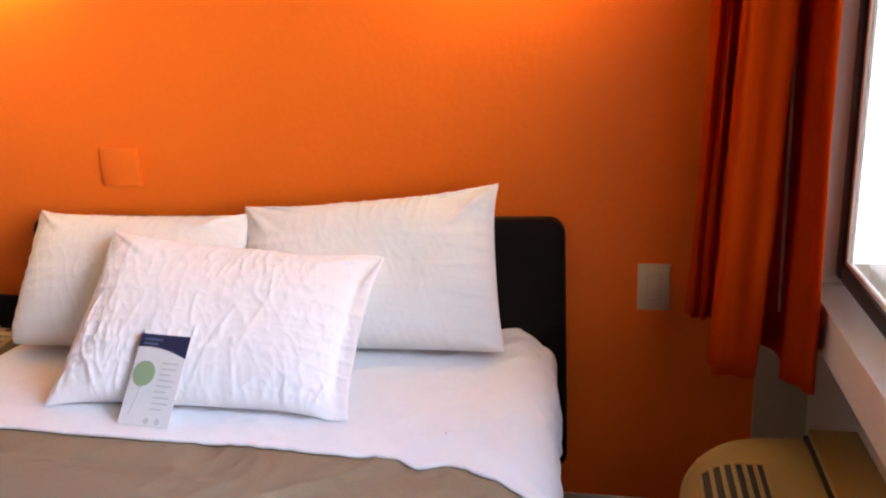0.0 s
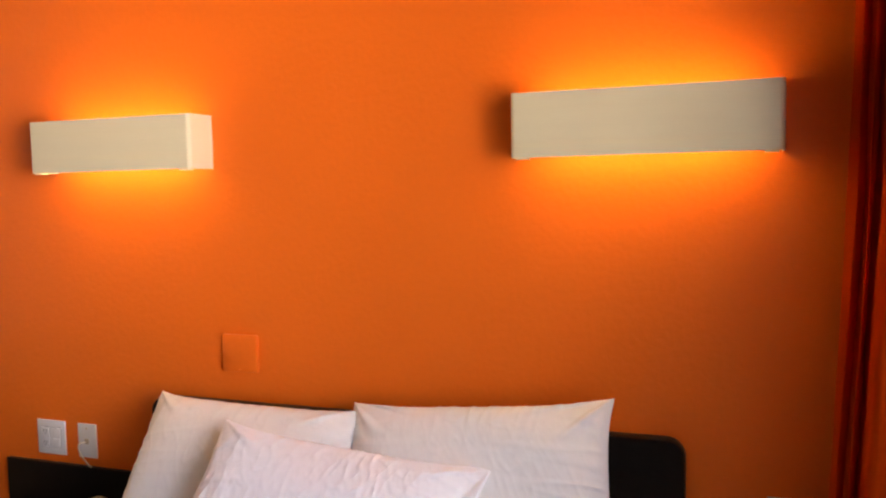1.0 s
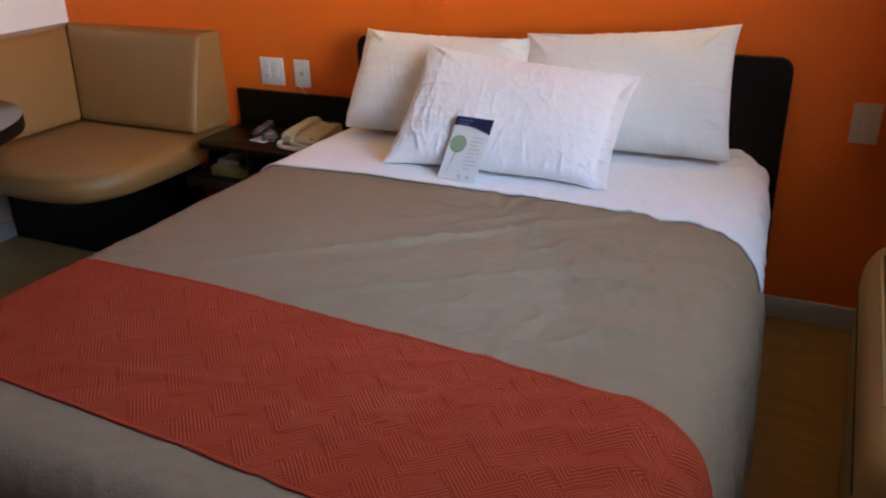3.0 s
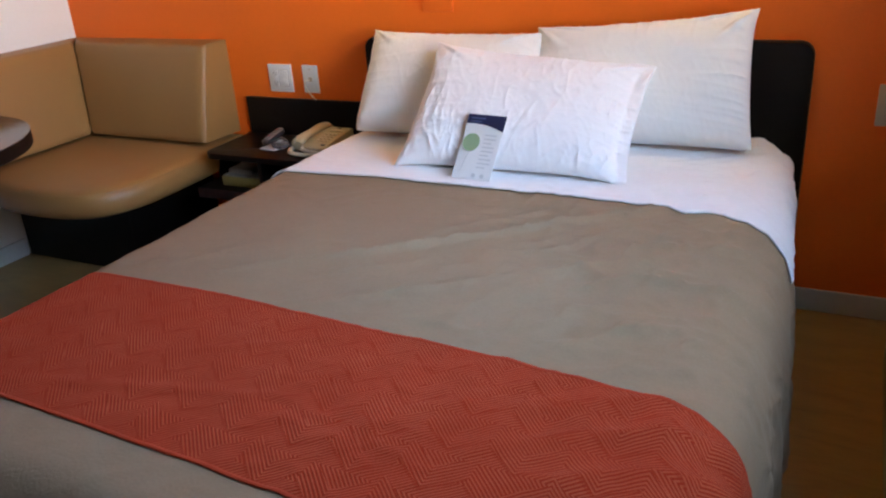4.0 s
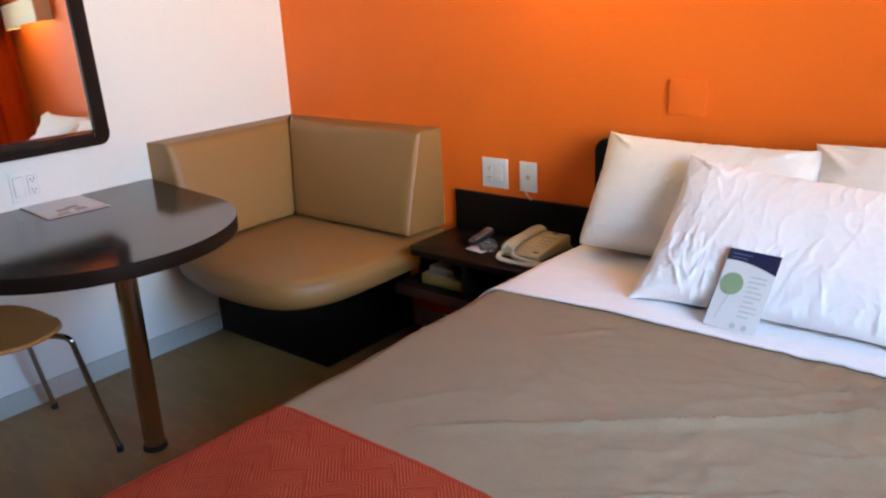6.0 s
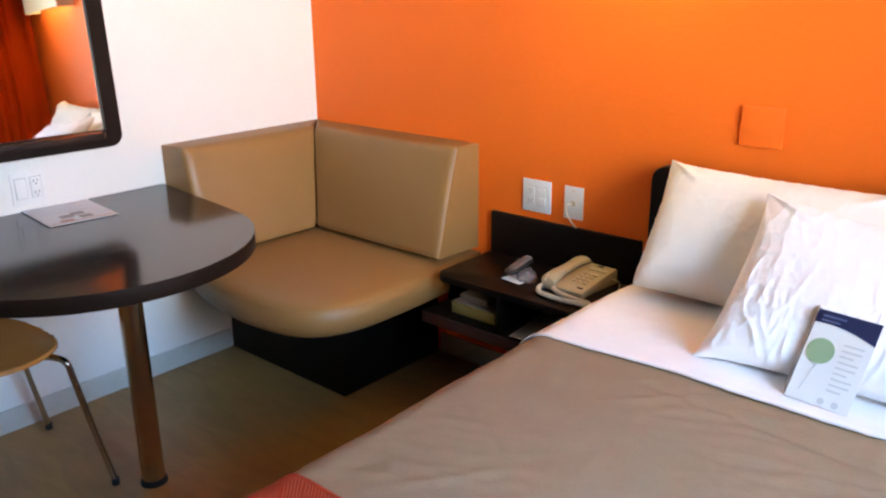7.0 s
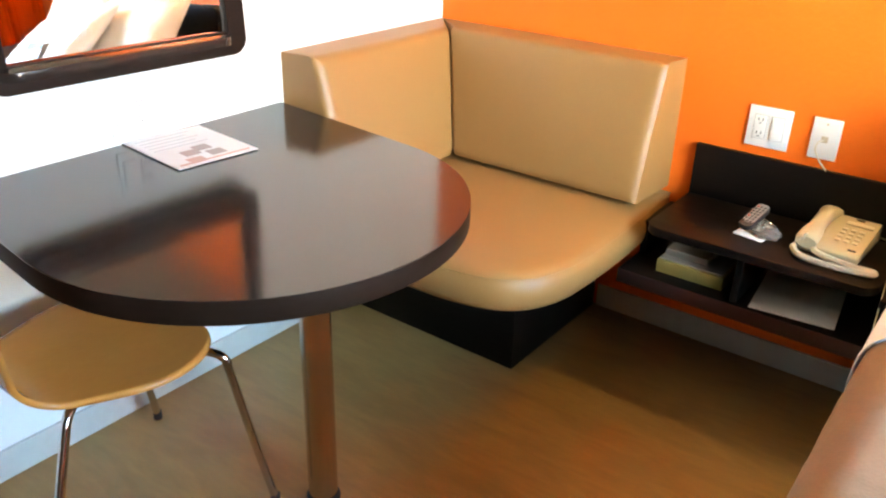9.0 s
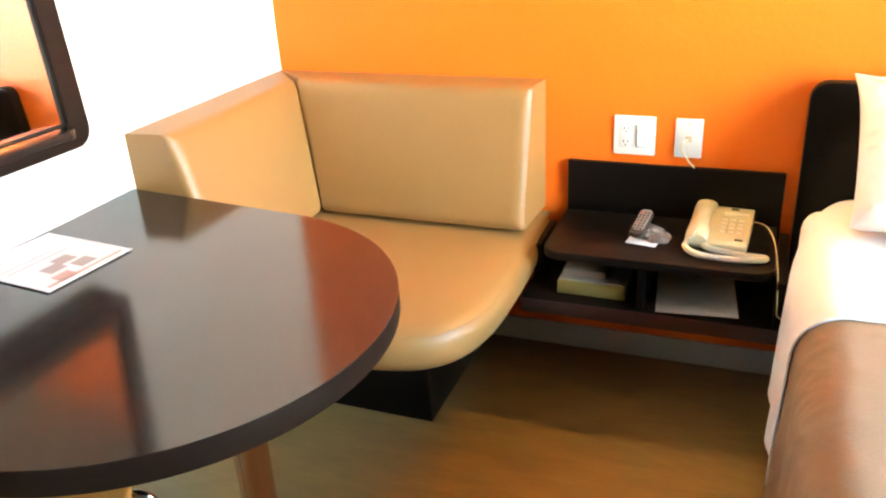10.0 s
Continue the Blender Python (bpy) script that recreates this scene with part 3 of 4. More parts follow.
bed = thing("bed", "queen bed with mattress on a dark plinth base", "bed", at=(BX, -1.1, 0))
part("plinth", box(BX - 0.66, BX + 0.66, -2.02, -0.06, 0.0, 0.16, 0.004), DARK_WOOD, bed, "dark wooden plinth")
part("box_spring", box(BX - 0.755, BX + 0.755, -2.12, -0.055, 0.161, 0.34, 0.03, 3), SHEET, bed, "white covered box spring")
part("mattress", box(BX - 0.765, BX + 0.765, -2.13, -0.052, 0.342, 0.575, 0.05, 4), SHEET, bed, "white covered mattress")


def lerp(a, b, t):
    return a + (b - a) * t


def blanket_edge(s):
    return -0.60 - 0.08 * max(0.0, min(1.0, (s - 0.62) / 0.2)) + 1.5 * max(0.0, min(0.30, s - 0.86)) - 0.02 * max(0.0, (-s - 0.7) / 0.3)


SIDE = BW - BR + BR * math.pi / 2
bl = single("blanket", grid(340, 260, lambda i, j: bed_point(lerp(-SIDE - 0.43, SIDE + 0.43, i), lerp(blanket_edge(lerp(-SIDE - 0.43, SIDE + 0.43, i)), BFOOT - 0.42, j), 0.005)), BLANKET,
            "taupe grey blanket spread creased over the bed", "blanket")
thicken(bl, 0.003)


def sheet_edge(s):
    """Where the turned-down sheet ends along the bed."""
    y = -0.738 + 0.012 * noise.noise((s * 4, 3.3, 0)) - 0.012 * s
    y -= 0.030 * math.exp(-((s - 0.560) / 0.035) ** 2)
    y -= 0.13 * min(1.0, max(0.0, (s - 0.60) / 0.35)) ** 1.1
    y += 0.9 * max(0.0, s - 0.84)
    return y


sh = single("flat_sheet", grid(240, 80, lambda i, j: bed_point(lerp(-SIDE - 0.33, SIDE + lerp(0.10, 0.012, j), i), lerp(-0.058, sheet_edge(lerp(-SIDE - 0.33, SIDE + lerp(0.10, 0.012, j), i)), j), 0.0125 + 0.002 * (j > 0.97), 0.65, 0.8)), SHEET,
            "white cotton sheet turned down over the blanket", "sheet")
thicken(sh, 0.005)


def runner_y(s, j):
    return lerp(-1.540 - 0.042 * s / 0.75 + 0.008 * noise.noise((s * 2, 8, 0)), -2.004 - 0.038 * s / 0.75, j)


S_R = SIDE + 0.30
rn = single("bed_runner", grid(290, 64, lambda i, j: bed_point(lerp(-S_R, S_R, i), runner_y(lerp(-S_R, S_R, i), j), 0.0078), uv=lambda i, j: (lerp(-S_R, S_R, i), j * 0.48)), RUNNER,
            "coral red bed runner woven with angular key lines across the blanket", "bed runner")
thicken(rn, 0.0012)
for lo, hi in ((0.0, 0.018), (0.982, 1.0)):
    hem = new("hem", mesh_of("hem", grid(290, 2, lambda i, j: bed_point(lerp(-S_R, S_R, i), runner_y(lerp(-S_R, S_R, i), lerp(lo, hi, j)), 0.0083)), RUNNER_HEM))
    hem.parent = rn
    thicken(hem, 0.0012)


def puffed(nu, nv, w, h, press, steps, seed, seam=0):
    """Two cloth sheets sewn along their rims and blown up: heights and places of a real cushion."""
    rnd = np.random.RandomState(seed)
    gx, gy = np.meshgrid(np.linspace(-w / 2, w / 2, nu + 1), np.linspace(-h / 2, h / 2, nv + 1), indexing="ij")
    p = np.zeros((2, nu + 1, nv + 1, 3))
    p[..., 0], p[..., 1] = gx, gy
    dome = (1 - (2 * gx / w) ** 2) * (1 - (2 * gy / h) ** 2)
    for k, sg in ((0, 1), (1, -1)):
        p[k, ..., 2] = sg * dome * (0.02 + 0.006 * rnd.rand(nu + 1, nv + 1))
    v = np.zeros_like(p)
    dx, dy = w / nu, h / nv
    dd = math.hypot(dx, dy)

    def pull(a, b, rest, stiff, slack):
        d = b - a
        n = np.sqrt((d * d).sum(-1, keepdims=True)) + 1e-9
        e = (n - rest) / n
        e = np.where(e > 0, e * stiff, e * slack) * 0.5
        a += d * e
        b -= d * e

    for step in range(steps):
        tx = np.gradient(p, axis=1)
        ty = np.gradient(p, axis=2)
        nrm = np.cross(tx, ty)
        nrm /= np.sqrt((nrm * nrm).sum(-1, keepdims=True)) + 1e-9
        nrm[1] *= -1
        v = v * 0.86 + nrm * press
        p0 = p.copy()
        p = p + v
        for turn in range(5):
            for o in (0, 1):
                m = o + (nu + 1 - o) // 2 * 2
                pull(p[:, o:m:2], p[:, o + 1:m + 1:2], dx, 1.0, 0.35)
                m = o + (nv + 1 - o) // 2 * 2
                pull(p[:, :, o:m:2], p[:, :, o + 1:m + 1:2], dy, 1.0, 0.35)
            for o in (0, 1):
                m = o + (nu + 1 - o) // 2 * 2
                pull(p[:, o:m:2, :-1], p[:, o + 1:m + 1:2, 1:], dd, 0.25, 0.12)
                pull(p[:, o:m:2, 1:], p[:, o + 1:m + 1:2, :-1], dd, 0.25, 0.12)
            for o in range(4):
                pull(p[:, o:nu - 1:4], p[:, o + 2:nu + 1:4], 2 * dx, 0.0, 0.10)
                pull(p[:, :, o:nv - 1:4], p[:, :, o + 2:nv + 1:4], 2 * dy, 0.0, 0.10)
            for sl in ((slice(0, 1), slice(None)), (slice(nu - seam, nu + 1), slice(None)), (slice(None), slice(0, 1)), (slice(None), slice(nv, nv + 1))):
                mid = (p[0][sl] + p[1][sl]) / 2
                p[0][sl] = mid
                p[1][sl] = mid
        p[..., 2] *= 0.999
        v = (p - p0) * 0.9
    return p


def pillow(name, tl, tr, bl_, br, front, back, mat, label, seed, seam=0, stuffed=1.0, crumple=0.0015, pleat=0.008):
    """A stuffed cushion hung between four corner tips; its lower side rests on the sheet."""
    tl, tr, bl_, br = (Vector(q) for q in (tl, tr, bl_, br))
    n = (tr - tl).cross(bl_ - tl).normalized()
    if n.y > 0:
        n = -n
    p = puffed(104, 72, 0.70, 0.48, 0.0002, 110, seed, seam)
    for turn in range(3):
        p[:, 1:-1] = (p[:, :-2] + 2 * p[:, 1:-1] + p[:, 2:]) / 4
        p[:, :, 1:-1] = (p[:, :, :-2] + 2 * p[:, :, 1:-1] + p[:, :, 2:]) / 4
    for ax in (1, 2):
        # twice as fine
        c = np.moveaxis(p, ax, 0)
        f = np.empty((2 * c.shape[0] - 1,) + c.shape[1:])
        f[::2] = c
        f[1::2] = (c[:-1] + c[1:]) / 2
        f[2:-2:2] = (f[1:-3:2] + 2 * f[2:-2:2] + f[3:-1:2]) / 4
        p = np.moveaxis(f, 0, ax)
    nu, nv = 208, 144
    ux = (p[0, nu, 0, 0] + p[0, nu, nv, 0] - p[0, 0, 0, 0] - p[0, 0, nv, 0]) / 4
    uy = (p[0, 0, nv, 1] + p[0, nu, nv, 1] - p[0, 0, 0, 1] - p[0, nu, 0, 1]) / 4
    mx, my = p[..., 0].mean(), p[..., 1].mean()
    top, bottom = p[0, ..., 2].max(), -p[1, ..., 2].min()
    bm = bmesh.new()
    for k, gain in ((0, front / top), (1, back / bottom)):
        def place(i, j):
            x, y, z = (float(q) for q in p[k, round(i * nu), round(j * nv)])
            u, w = (x - mx) / ux, (y - my) / uy
            if w > 0:
                c = stuffed * (abs(u) * w) ** 5
                u, w = u * (1 - 0.035 * c), w * (1 - 0.085 * c)
            a, b = (u + 1) / 2, (w + 1) / 2
            q = tl.lerp(tr, a).lerp(bl_.lerp(br, a), b)
            if k == 0 and 0 < i < 1 and 0 < j < 1:
                full = min(1.0, 6 * (1 - abs(u))) * min(1.0, 6 * (1 - abs(w)))
                wq = 0.25 * noise.noise((u * 2, w * 2, seed + 3))
                # soft dents, then upright creases of slack cotton
                z += 0.010 * full * noise.noise((u * 1.7 + seed, w * 1.9, 5.0))
                for f, g, sh, am in ((6.0, 1.1, 1.4, 0.9), (8.5, 2.0, -1.3, 1.0), (12.0, 3.0, 1.8, 0.9), (17.0, 5.0, -2.5, 0.6)):
                    gate = max(0.0, noise.noise((u * 1.6 + f, w * 1.6, seed * 1.3)) + 0.42)
                    z += crumple * am * gate * full * max(0.0, 1 - 4.0 * abs(noise.noise((u * f + sh * w + wq, w * g + wq, seed + f)))) ** 1.5
                # pleats that start at the seams and fade inwards
                for t, c, am in ((1 + w, u, 1.0), (1 - w, u, 0.5), (1 + u, w * 0.7, 0.6), (1 - u, w * 0.7, 0.9)):
                    reach = math.exp(-max(0.0, t) * (4.0 + 2.0 * noise.noise((c * 4, seed, 6.0)))) * min(1.0, 9 * t)
                    z += pleat * am * reach * max(0.0, 1 - 3.0 * abs(noise.noise((c * 7.5 + 0.8 * t, t * 0.9, seed + 11)))) ** 1.5
                # folds fanning out from the corner tips
                for cu, cw in ((-1, -1), (1, -1)):
                    r = math.hypot(u - cu, w - cw)
                    z += 1.3 * pleat * math.exp(-((r - 0.32) / 0.22) ** 2) * max(0.0, math.sin(math.atan2(w - cw, abs(u - cu)) * 9 + seed + 2 * wq)) ** 2
            q = q + n * (z * gain * (1 + 0.15 * w) + (0.0012 if k == 0 else -0.0012) * (0 < i < 1 and 0 < j < 1))
            q.z = max(q.z, 0.612 + 0.004 * noise.noise((q.x * 9, q.y * 9, 1.0)))
            q.y = min(q.y, -0.050)
            return q
        grid(nu, nv, place, bm)
    bmesh.ops.remove_doubles(bm, verts=bm.verts, dist=0.0004)
    return single(name, bm, mat, label, "pillow", "pillows on the bed")


pillow("pillow", (1.682, -0.098, 0.940), (2.350, -0.120, 0.938), (1.690, -0.335, 0.612), (2.390, -0.345, 0.612), 0.095, 0.040, PILLOW_CREAM, "white pillow leaning on the headboard beside the nightstand", 1)
pillow("pillow", (2.310, -0.095, 0.950), (3.000, -0.085, 1.008), (2.330, -0.300, 0.612), (3.040, -0.262, 0.608), 0.090, 0.035, PILLOW_CREAM, "white pillow leaning on the headboard, its corner standing up", 5, pleat=0.011)
pillow("pillow", (2.024, -0.270, 0.928), (2.746, -0.272, 0.868), (2.020, -0.628, 0.614), (2.748, -0.628, 0.620), 0.060, 0.055, PILLOW, "crumpled white pillow propped before the two others", 14, seam=5, stuffed=0.0, crumple=0.0062, pleat=0.009)


# ---- folded card on the pillow ----
card = thing("folded_card", "white folded card with navy top leaning on the pillow", "card", at=(2.31, -0.62, 0.615))
o, ex, ez = Vector((2.247, -0.686, 0.616)), Vector((0.127, -0.014, 0.0)), Vector((0.006, 0.122, 0.157))
ex, ez = ex.normalized(), ez.normalized()
ez = (ez - ex * ez.dot(ex)).normalized()
en = ex.cross(ez)
if en.y > 0:
    en = -en
CW, CH = 0.127, 0.200


def card_poly(points, lift, th=0.0006):
    bm = bmesh.new()
    a = [bm.verts.new(o + ex * p + ez * q + en * lift) for p, q in points]
    b = [bm.verts.new(o + ex * p + ez * q + en * (lift - th)) for p, q in points]
    bm.faces.new(a)
    bm.faces.new(b[::-1])
    for k in range(len(a)):
        bm.faces.new((a[k], a[(k + 1) % len(a)], b[(k + 1) % len(a)], b[k]))
    return bm


part("front_leaf", card_poly([(0, 0), (CW, 0), (CW, CH), (0, CH)], 0.0), PAPER, card, smooth=False)
back = bmesh.new()
q = [o, o + ez * CH, o + ez * CH + Vector((-0.012, 0.035, -0.002)), o + Vector((-0.014, 0.045, -0.001))]
back.faces.new([back.verts.new(p) for p in q])
thicken(part("back_leaf", back, PAPER_SHADED, card, smooth=False), 0.0006)
wave = [(CW * k / 16, CH - 0.030 - 0.020 * (k / 16) ** 1.5 + 0.006 * math.sin(k / 16 * 3.0)) for k in range(17)]
part("header_band", card_poly(wave + [(CW, CH), (0, CH)], 0.0016), INK_NAVY, card, "navy band with a wavy lower edge", smooth=False)
disc = [(0.033 + 0.028 * math.cos(2 * math.pi * k / 28), 0.112 + 0.028 * math.sin(2 * math.pi * k / 28)) for k in range(28)]
part("disc", card_poly(disc, 0.0016), INK_GREEN, card, "sage green disc", smooth=False)
part("stem", card_poly([(0.020, 0.02), (0.022, 0.02), (0.036, 0.086), (0.034, 0.086)], 0.0016), INK_GREY, card, smooth=False)
for k in range(9):
    zz = 0.136 - 0.0125 * k
    part("text_bar", card_poly([(0.072, zz), (0.072 + 0.040 - 0.012 * (k % 3 == 2), zz), (0.072 + 0.040 - 0.012 * (k % 3 == 2), zz + 0.0035), (0.072, zz + 0.0035)], 0.0016), INK_GREY, card, smooth=False)
for k in range(2):
    part("text_bar", card_poly([(0.012, CH - 0.014 - 0.010 * k), (0.060 - 0.01 * k, CH - 0.014 - 0.010 * k), (0.060 - 0.01 * k, CH - 0.010 - 0.010 * k), (0.012, CH - 0.010 - 0.010 * k)], 0.0026), INK_PALE, card, smooth=False)
for p in (0.070, 0.098):
    dot = [(p + 0.007 * math.cos(2 * math.pi * k / 14), 0.012 + 0.007 * math.sin(2 * math.pi * k / 14)) for k in range(14)]
    part("seal", card_poly(dot, 0.0016), INK_GREY, card, smooth=False)

# ---- corner bench ----
bench = thing("corner_bench", "tan vinyl corner bench with two wedge backrests on a dark plinth", "bench", at=(0.45, -0.4, 0))
BZ0, BZ1, BT, BB = 0.482, 0.888, 0.130, 0.238


def wedge_back(turn):
    """A wedge backrest, mitred in the corner, its edges soft and its face slightly full."""
    length = 0.752 if turn == "west" else 0.895
    bm = bmesh.new()
    nu, nv = 90, 40

    def depth(b):
        return lerp(BB, BT, b)

    def place(along, d, z):
        return Vector((d, -along, z)) if turn == "west" else Vector((along, -d, z))

    def soft(t, r):
        # distance from both ends of a unit span, turned into a round-off
        e = min(t, 1 - t) / r
        return 0.0 if e >= 1 else (1 - math.sqrt(max(0.0, 1 - (1 - e) ** 2)))

    def front(i, j):
        z = lerp(BZ0, BZ1, j)
        d = depth(j)
        a = lerp(d + 0.003, length, i)
        full = 0.012 * math.sin(math.pi * min(1, max(0, i))) ** 0.6 * math.sin(math.pi * j) ** 0.6
        r = max(0.034 * soft(i, 0.08) if i > 0.5 else 0.0, 0.024 * soft(j, 0.11))
        return place(a - (0.014 * soft(i, 0.05) if i > 0.5 else 0), d + full - r, z - (0.008 * soft(j, 0.07) if j > 0.5 else -0.006 * soft(j, 0.07)))
    rows = [[bm.verts.new(front(i / nu, j / nv)) for j in range(nv + 1)] for i in range(nu + 1)]
    for i in range(nu):
        for j in range(nv):
            bm.faces.new((rows[i][j], rows[i + 1][j], rows[i + 1][j + 1], rows[i][j + 1]))
    wallrow = [[bm.verts.new(place(lerp(0.003 if turn == "west" else 0.002, length - 0.006, i / nu), 0.002, lerp(BZ0 + 0.004, BZ1 - 0.010, j / nv))) for j in range(nv + 1)] for i in range(nu + 1)]
    for i in range(nu):
        bm.faces.new((rows[i][nv], rows[i + 1][nv], wallrow[i + 1][nv], wallrow[i][nv]))
        bm.faces.new((rows[i][0], wallrow[i][0], wallrow[i + 1][0], rows[i + 1][0]))
        for j in range(nv):
            bm.faces.new((wallrow[i][j], wallrow[i][j + 1], wallrow[i + 1][j + 1], wallrow[i + 1][j]))
    for i in (0, nu):
        for j in range(nv):
            bm.faces.new((rows[i][j], rows[i][j + 1], wallrow[i][j + 1], wallrow[i][j]))
    return bm


for turn in ("west", "north"):
    part("backrest", wedge_back(turn), VINYL, bench)

# seat outline: straight along the walls, round towards the room
outline = [Vector((0.003, -0.003, 0)), Vector((0.45, -0.003, 0))] + smooth_line([(0.900, -0.003, 0), (0.915, -0.20, 0), (0.922, -0.45, 0), (0.905, -0.66, 0), (0.835, -0.785, 0), (0.70, -0.840, 0), (0.46, -0.850, 0), (0.20, -0.795, 0), (0.003, -0.700, 0)], 7)
seat = bmesh.new()
cx = Vector((0.42, -0.36, 0))
levels = [(0.03, 0.357), (0.014, 0.361), (0.004, 0.372), (-0.002, 0.390), (-0.004, 0.412), (-0.001, 0.432), (0.006, 0.446), (0.016, 0.456), (0.030, 0.463), (0.050, 0.468), (0.10, 0.473), (0.35, 0.478), (0.7, 0.479)]
rings = []
for inset, z in levels:
    ring = []
    for p in outline:
        d = p - cx
        on_wall = p.x < 0.004 or p.y > -0.004
        q = p - d.normalized() * (inset if not on_wall else max(inset, 0) * (1 if inset > 0.05 else 0)) if inset < 0.3 else cx + d * (1 - inset)
        ring.append(seat.verts.new((max(q.x, 0.003), min(q.y, -0.003), z)))
    rings.append(ring)
n = len(outline)
for a, b in zip(rings, rings[1:]):
    for k in range(n):
        seat.faces.new((a[k], a[(k + 1) % n], b[(k + 1) % n], b[k]))
seat.faces.new(rings[0][::-1])
seat.faces.new(rings[-1])
cushion = part("seat", seat, VINYL, bench, "thick tan vinyl seat with a rounded front")
trace = [p - (p - cx).normalized() * 0.010 for p in outline[2:]]
part("piping", tube([(p.x if p.x > 0.006 else 0.006, min(p.y, -0.006), 0.4515) for p in trace], 0.0016, 6), VINYL, cushion)
part("plinth", box(0.012, 0.693, -0.530, -0.012, 0.0, 0.356, 0.003), DARK_WOOD, bench, "black-brown wooden plinth")

# ---- round-ended table ----
table = thing("round_ended_table", "polished dark laminate table with a round end on one steel leg", "table", at=(0.45, -1.27, 0))
TD = Vector((math.cos(radians(-6)), math.sin(radians(-6))))
TN = Vector((-TD.y, TD.x))
TC, TR_ = Vector((0.471, -1.270)), 0.462
edge = []
for k in range(49):
    a = radians(90 - 180 * k / 48)
    p = TC + TD * (TR_ * math.cos(a)) + TN * (TR_ * math.sin(a))
    edge.append((p.x, p.y))
far = edge[0][1] - TD.y / TD.x * (edge[0][0] - 0.003)
near = edge[-1][1] - TD.y / TD.x * (edge[-1][0] - 0.003)
tabletop = [(0.003, far)] + edge + [(0.003, near)]
part("tabletop", prism(tabletop, "z", 0.7345, 0.7365), TABLE_TOP, table, "glossy dark tabletop", smooth=False)
part("edge_band", prism(tabletop, "z", 0.690, 0.7343, 0.0015), DARK_EDGE, table, "dark brown edge band")
pole = part("leg", tube([(0.638, -1.262, 0.018), (0.638, -1.262, 0.689)], 0.034, 32), STEEL_POLE, table, "round brushed metal leg")
part("foot_ring", tube([(0.638, -1.262, 0.0), (0.638, -1.262, 0.006), (0.638, -1.262, 0.0175)], [0.040, 0.040, 0.036], 32), RUBBER, pole, "black rubber foot ring")
part("wall_batten", box(0.003, 0.035, near + 0.05, far - 0.05, 0.640, 0.6895, 0.003), DARK_EDGE, table)

# menu sheet on the table
menu = thing("menu_sheet", "white printed menu sheet with small photos lying on the table", "menu", at=(0.13, -1.16, 0.738))
mm = Matrix.Translation((0.138, -1.174, 0.7368)) @ Matrix.Rotation(radians(-5), 4, "Z")


def flat(x0, x1, y0, y1, z0, z1, b=0.0):
    return box(x0, x1, y0, y1, z0, z1, b, m=mm)


part("backing", flat(-0.128, 0.124, -0.105, 0.103, 0.0002, 0.0022), BLACK_PLASTIC, menu, "black backing card")
part("sheet", flat(-0.128, 0.128, -0.104, 0.108, 0.0024, 0.0034), PAPER, menu)
for (a, b), mt in (((0.028, -0.045), INK_BROWN), ((0.058, 0.005), INK_BROWN), ((0.080, -0.06), INK_RED), ((0.010, -0.005), INK_BROWN)):
    part("photo", flat(a, a + 0.036, b, b + 0.040, 0.0036, 0.0041), mt, menu)
part("stripe", flat(0.106, 0.114, -0.09, 0.095, 0.0036, 0.0041), INK_RED, menu, "red printed stripe")
for k in range(5):
    part("text_bar", flat(-0.105 + 0.022 * k, -0.099 + 0.022 * k, -0.085, 0.06 - 0.02 * (k % 2), 0.0036, 0.0040), INK_GREY, menu)

# ---- chair ----
chair = thing("chair", "beech plywood chair with chrome legs tucked under the table", "chair", at=(0.33, -1.58, 0))


def shell(i, j):
    """The bent plywood: along the seat, then up the back."""
    path = 0.82 * j
    r = 0.16 / radians(76)
    if path < 0.33:
        y, z = -1.378 - path, 0.452 - 0.016 * math.exp(-(path / 0.05) ** 2) - 0.008 * math.sin(math.pi * path / 0.33)
    else:
        t = min(radians(76), (path - 0.33) / r)
        e = max(0.0, path - 0.49)
        y, z = -1.708 - r * math.sin(t) - e * math.cos(t), 0.452 + r * (1 - math.cos(t)) + e * math.sin(t)
    # round front, slimmer waist, oval back
    if path < 0.17:
        w = 0.214 * math.sqrt(max(0.0, 1 - ((0.17 - path) / 0.172) ** 2.4))
    elif path < 0.44:
        w = lerp(0.214, 0.135, 0.5 - 0.5 * math.cos(math.pi * (path - 0.17) / 0.27))
    elif path < 0.62:
        w = lerp(0.135, 0.190, 0.5 - 0.5 * math.cos(math.pi * (path - 0.44) / 0.18))
    else:
        w = 0.190 * math.sqrt(max(0.0, 1 - ((path - 0.62) / 0.202) ** 2.4))
    w = max(w, 0.004)
    u = 2 * i - 1
    return Vector((0.335 + u * w, y, z + 0.012 * u * u * max(0.0, 1 - path / 0.45)))


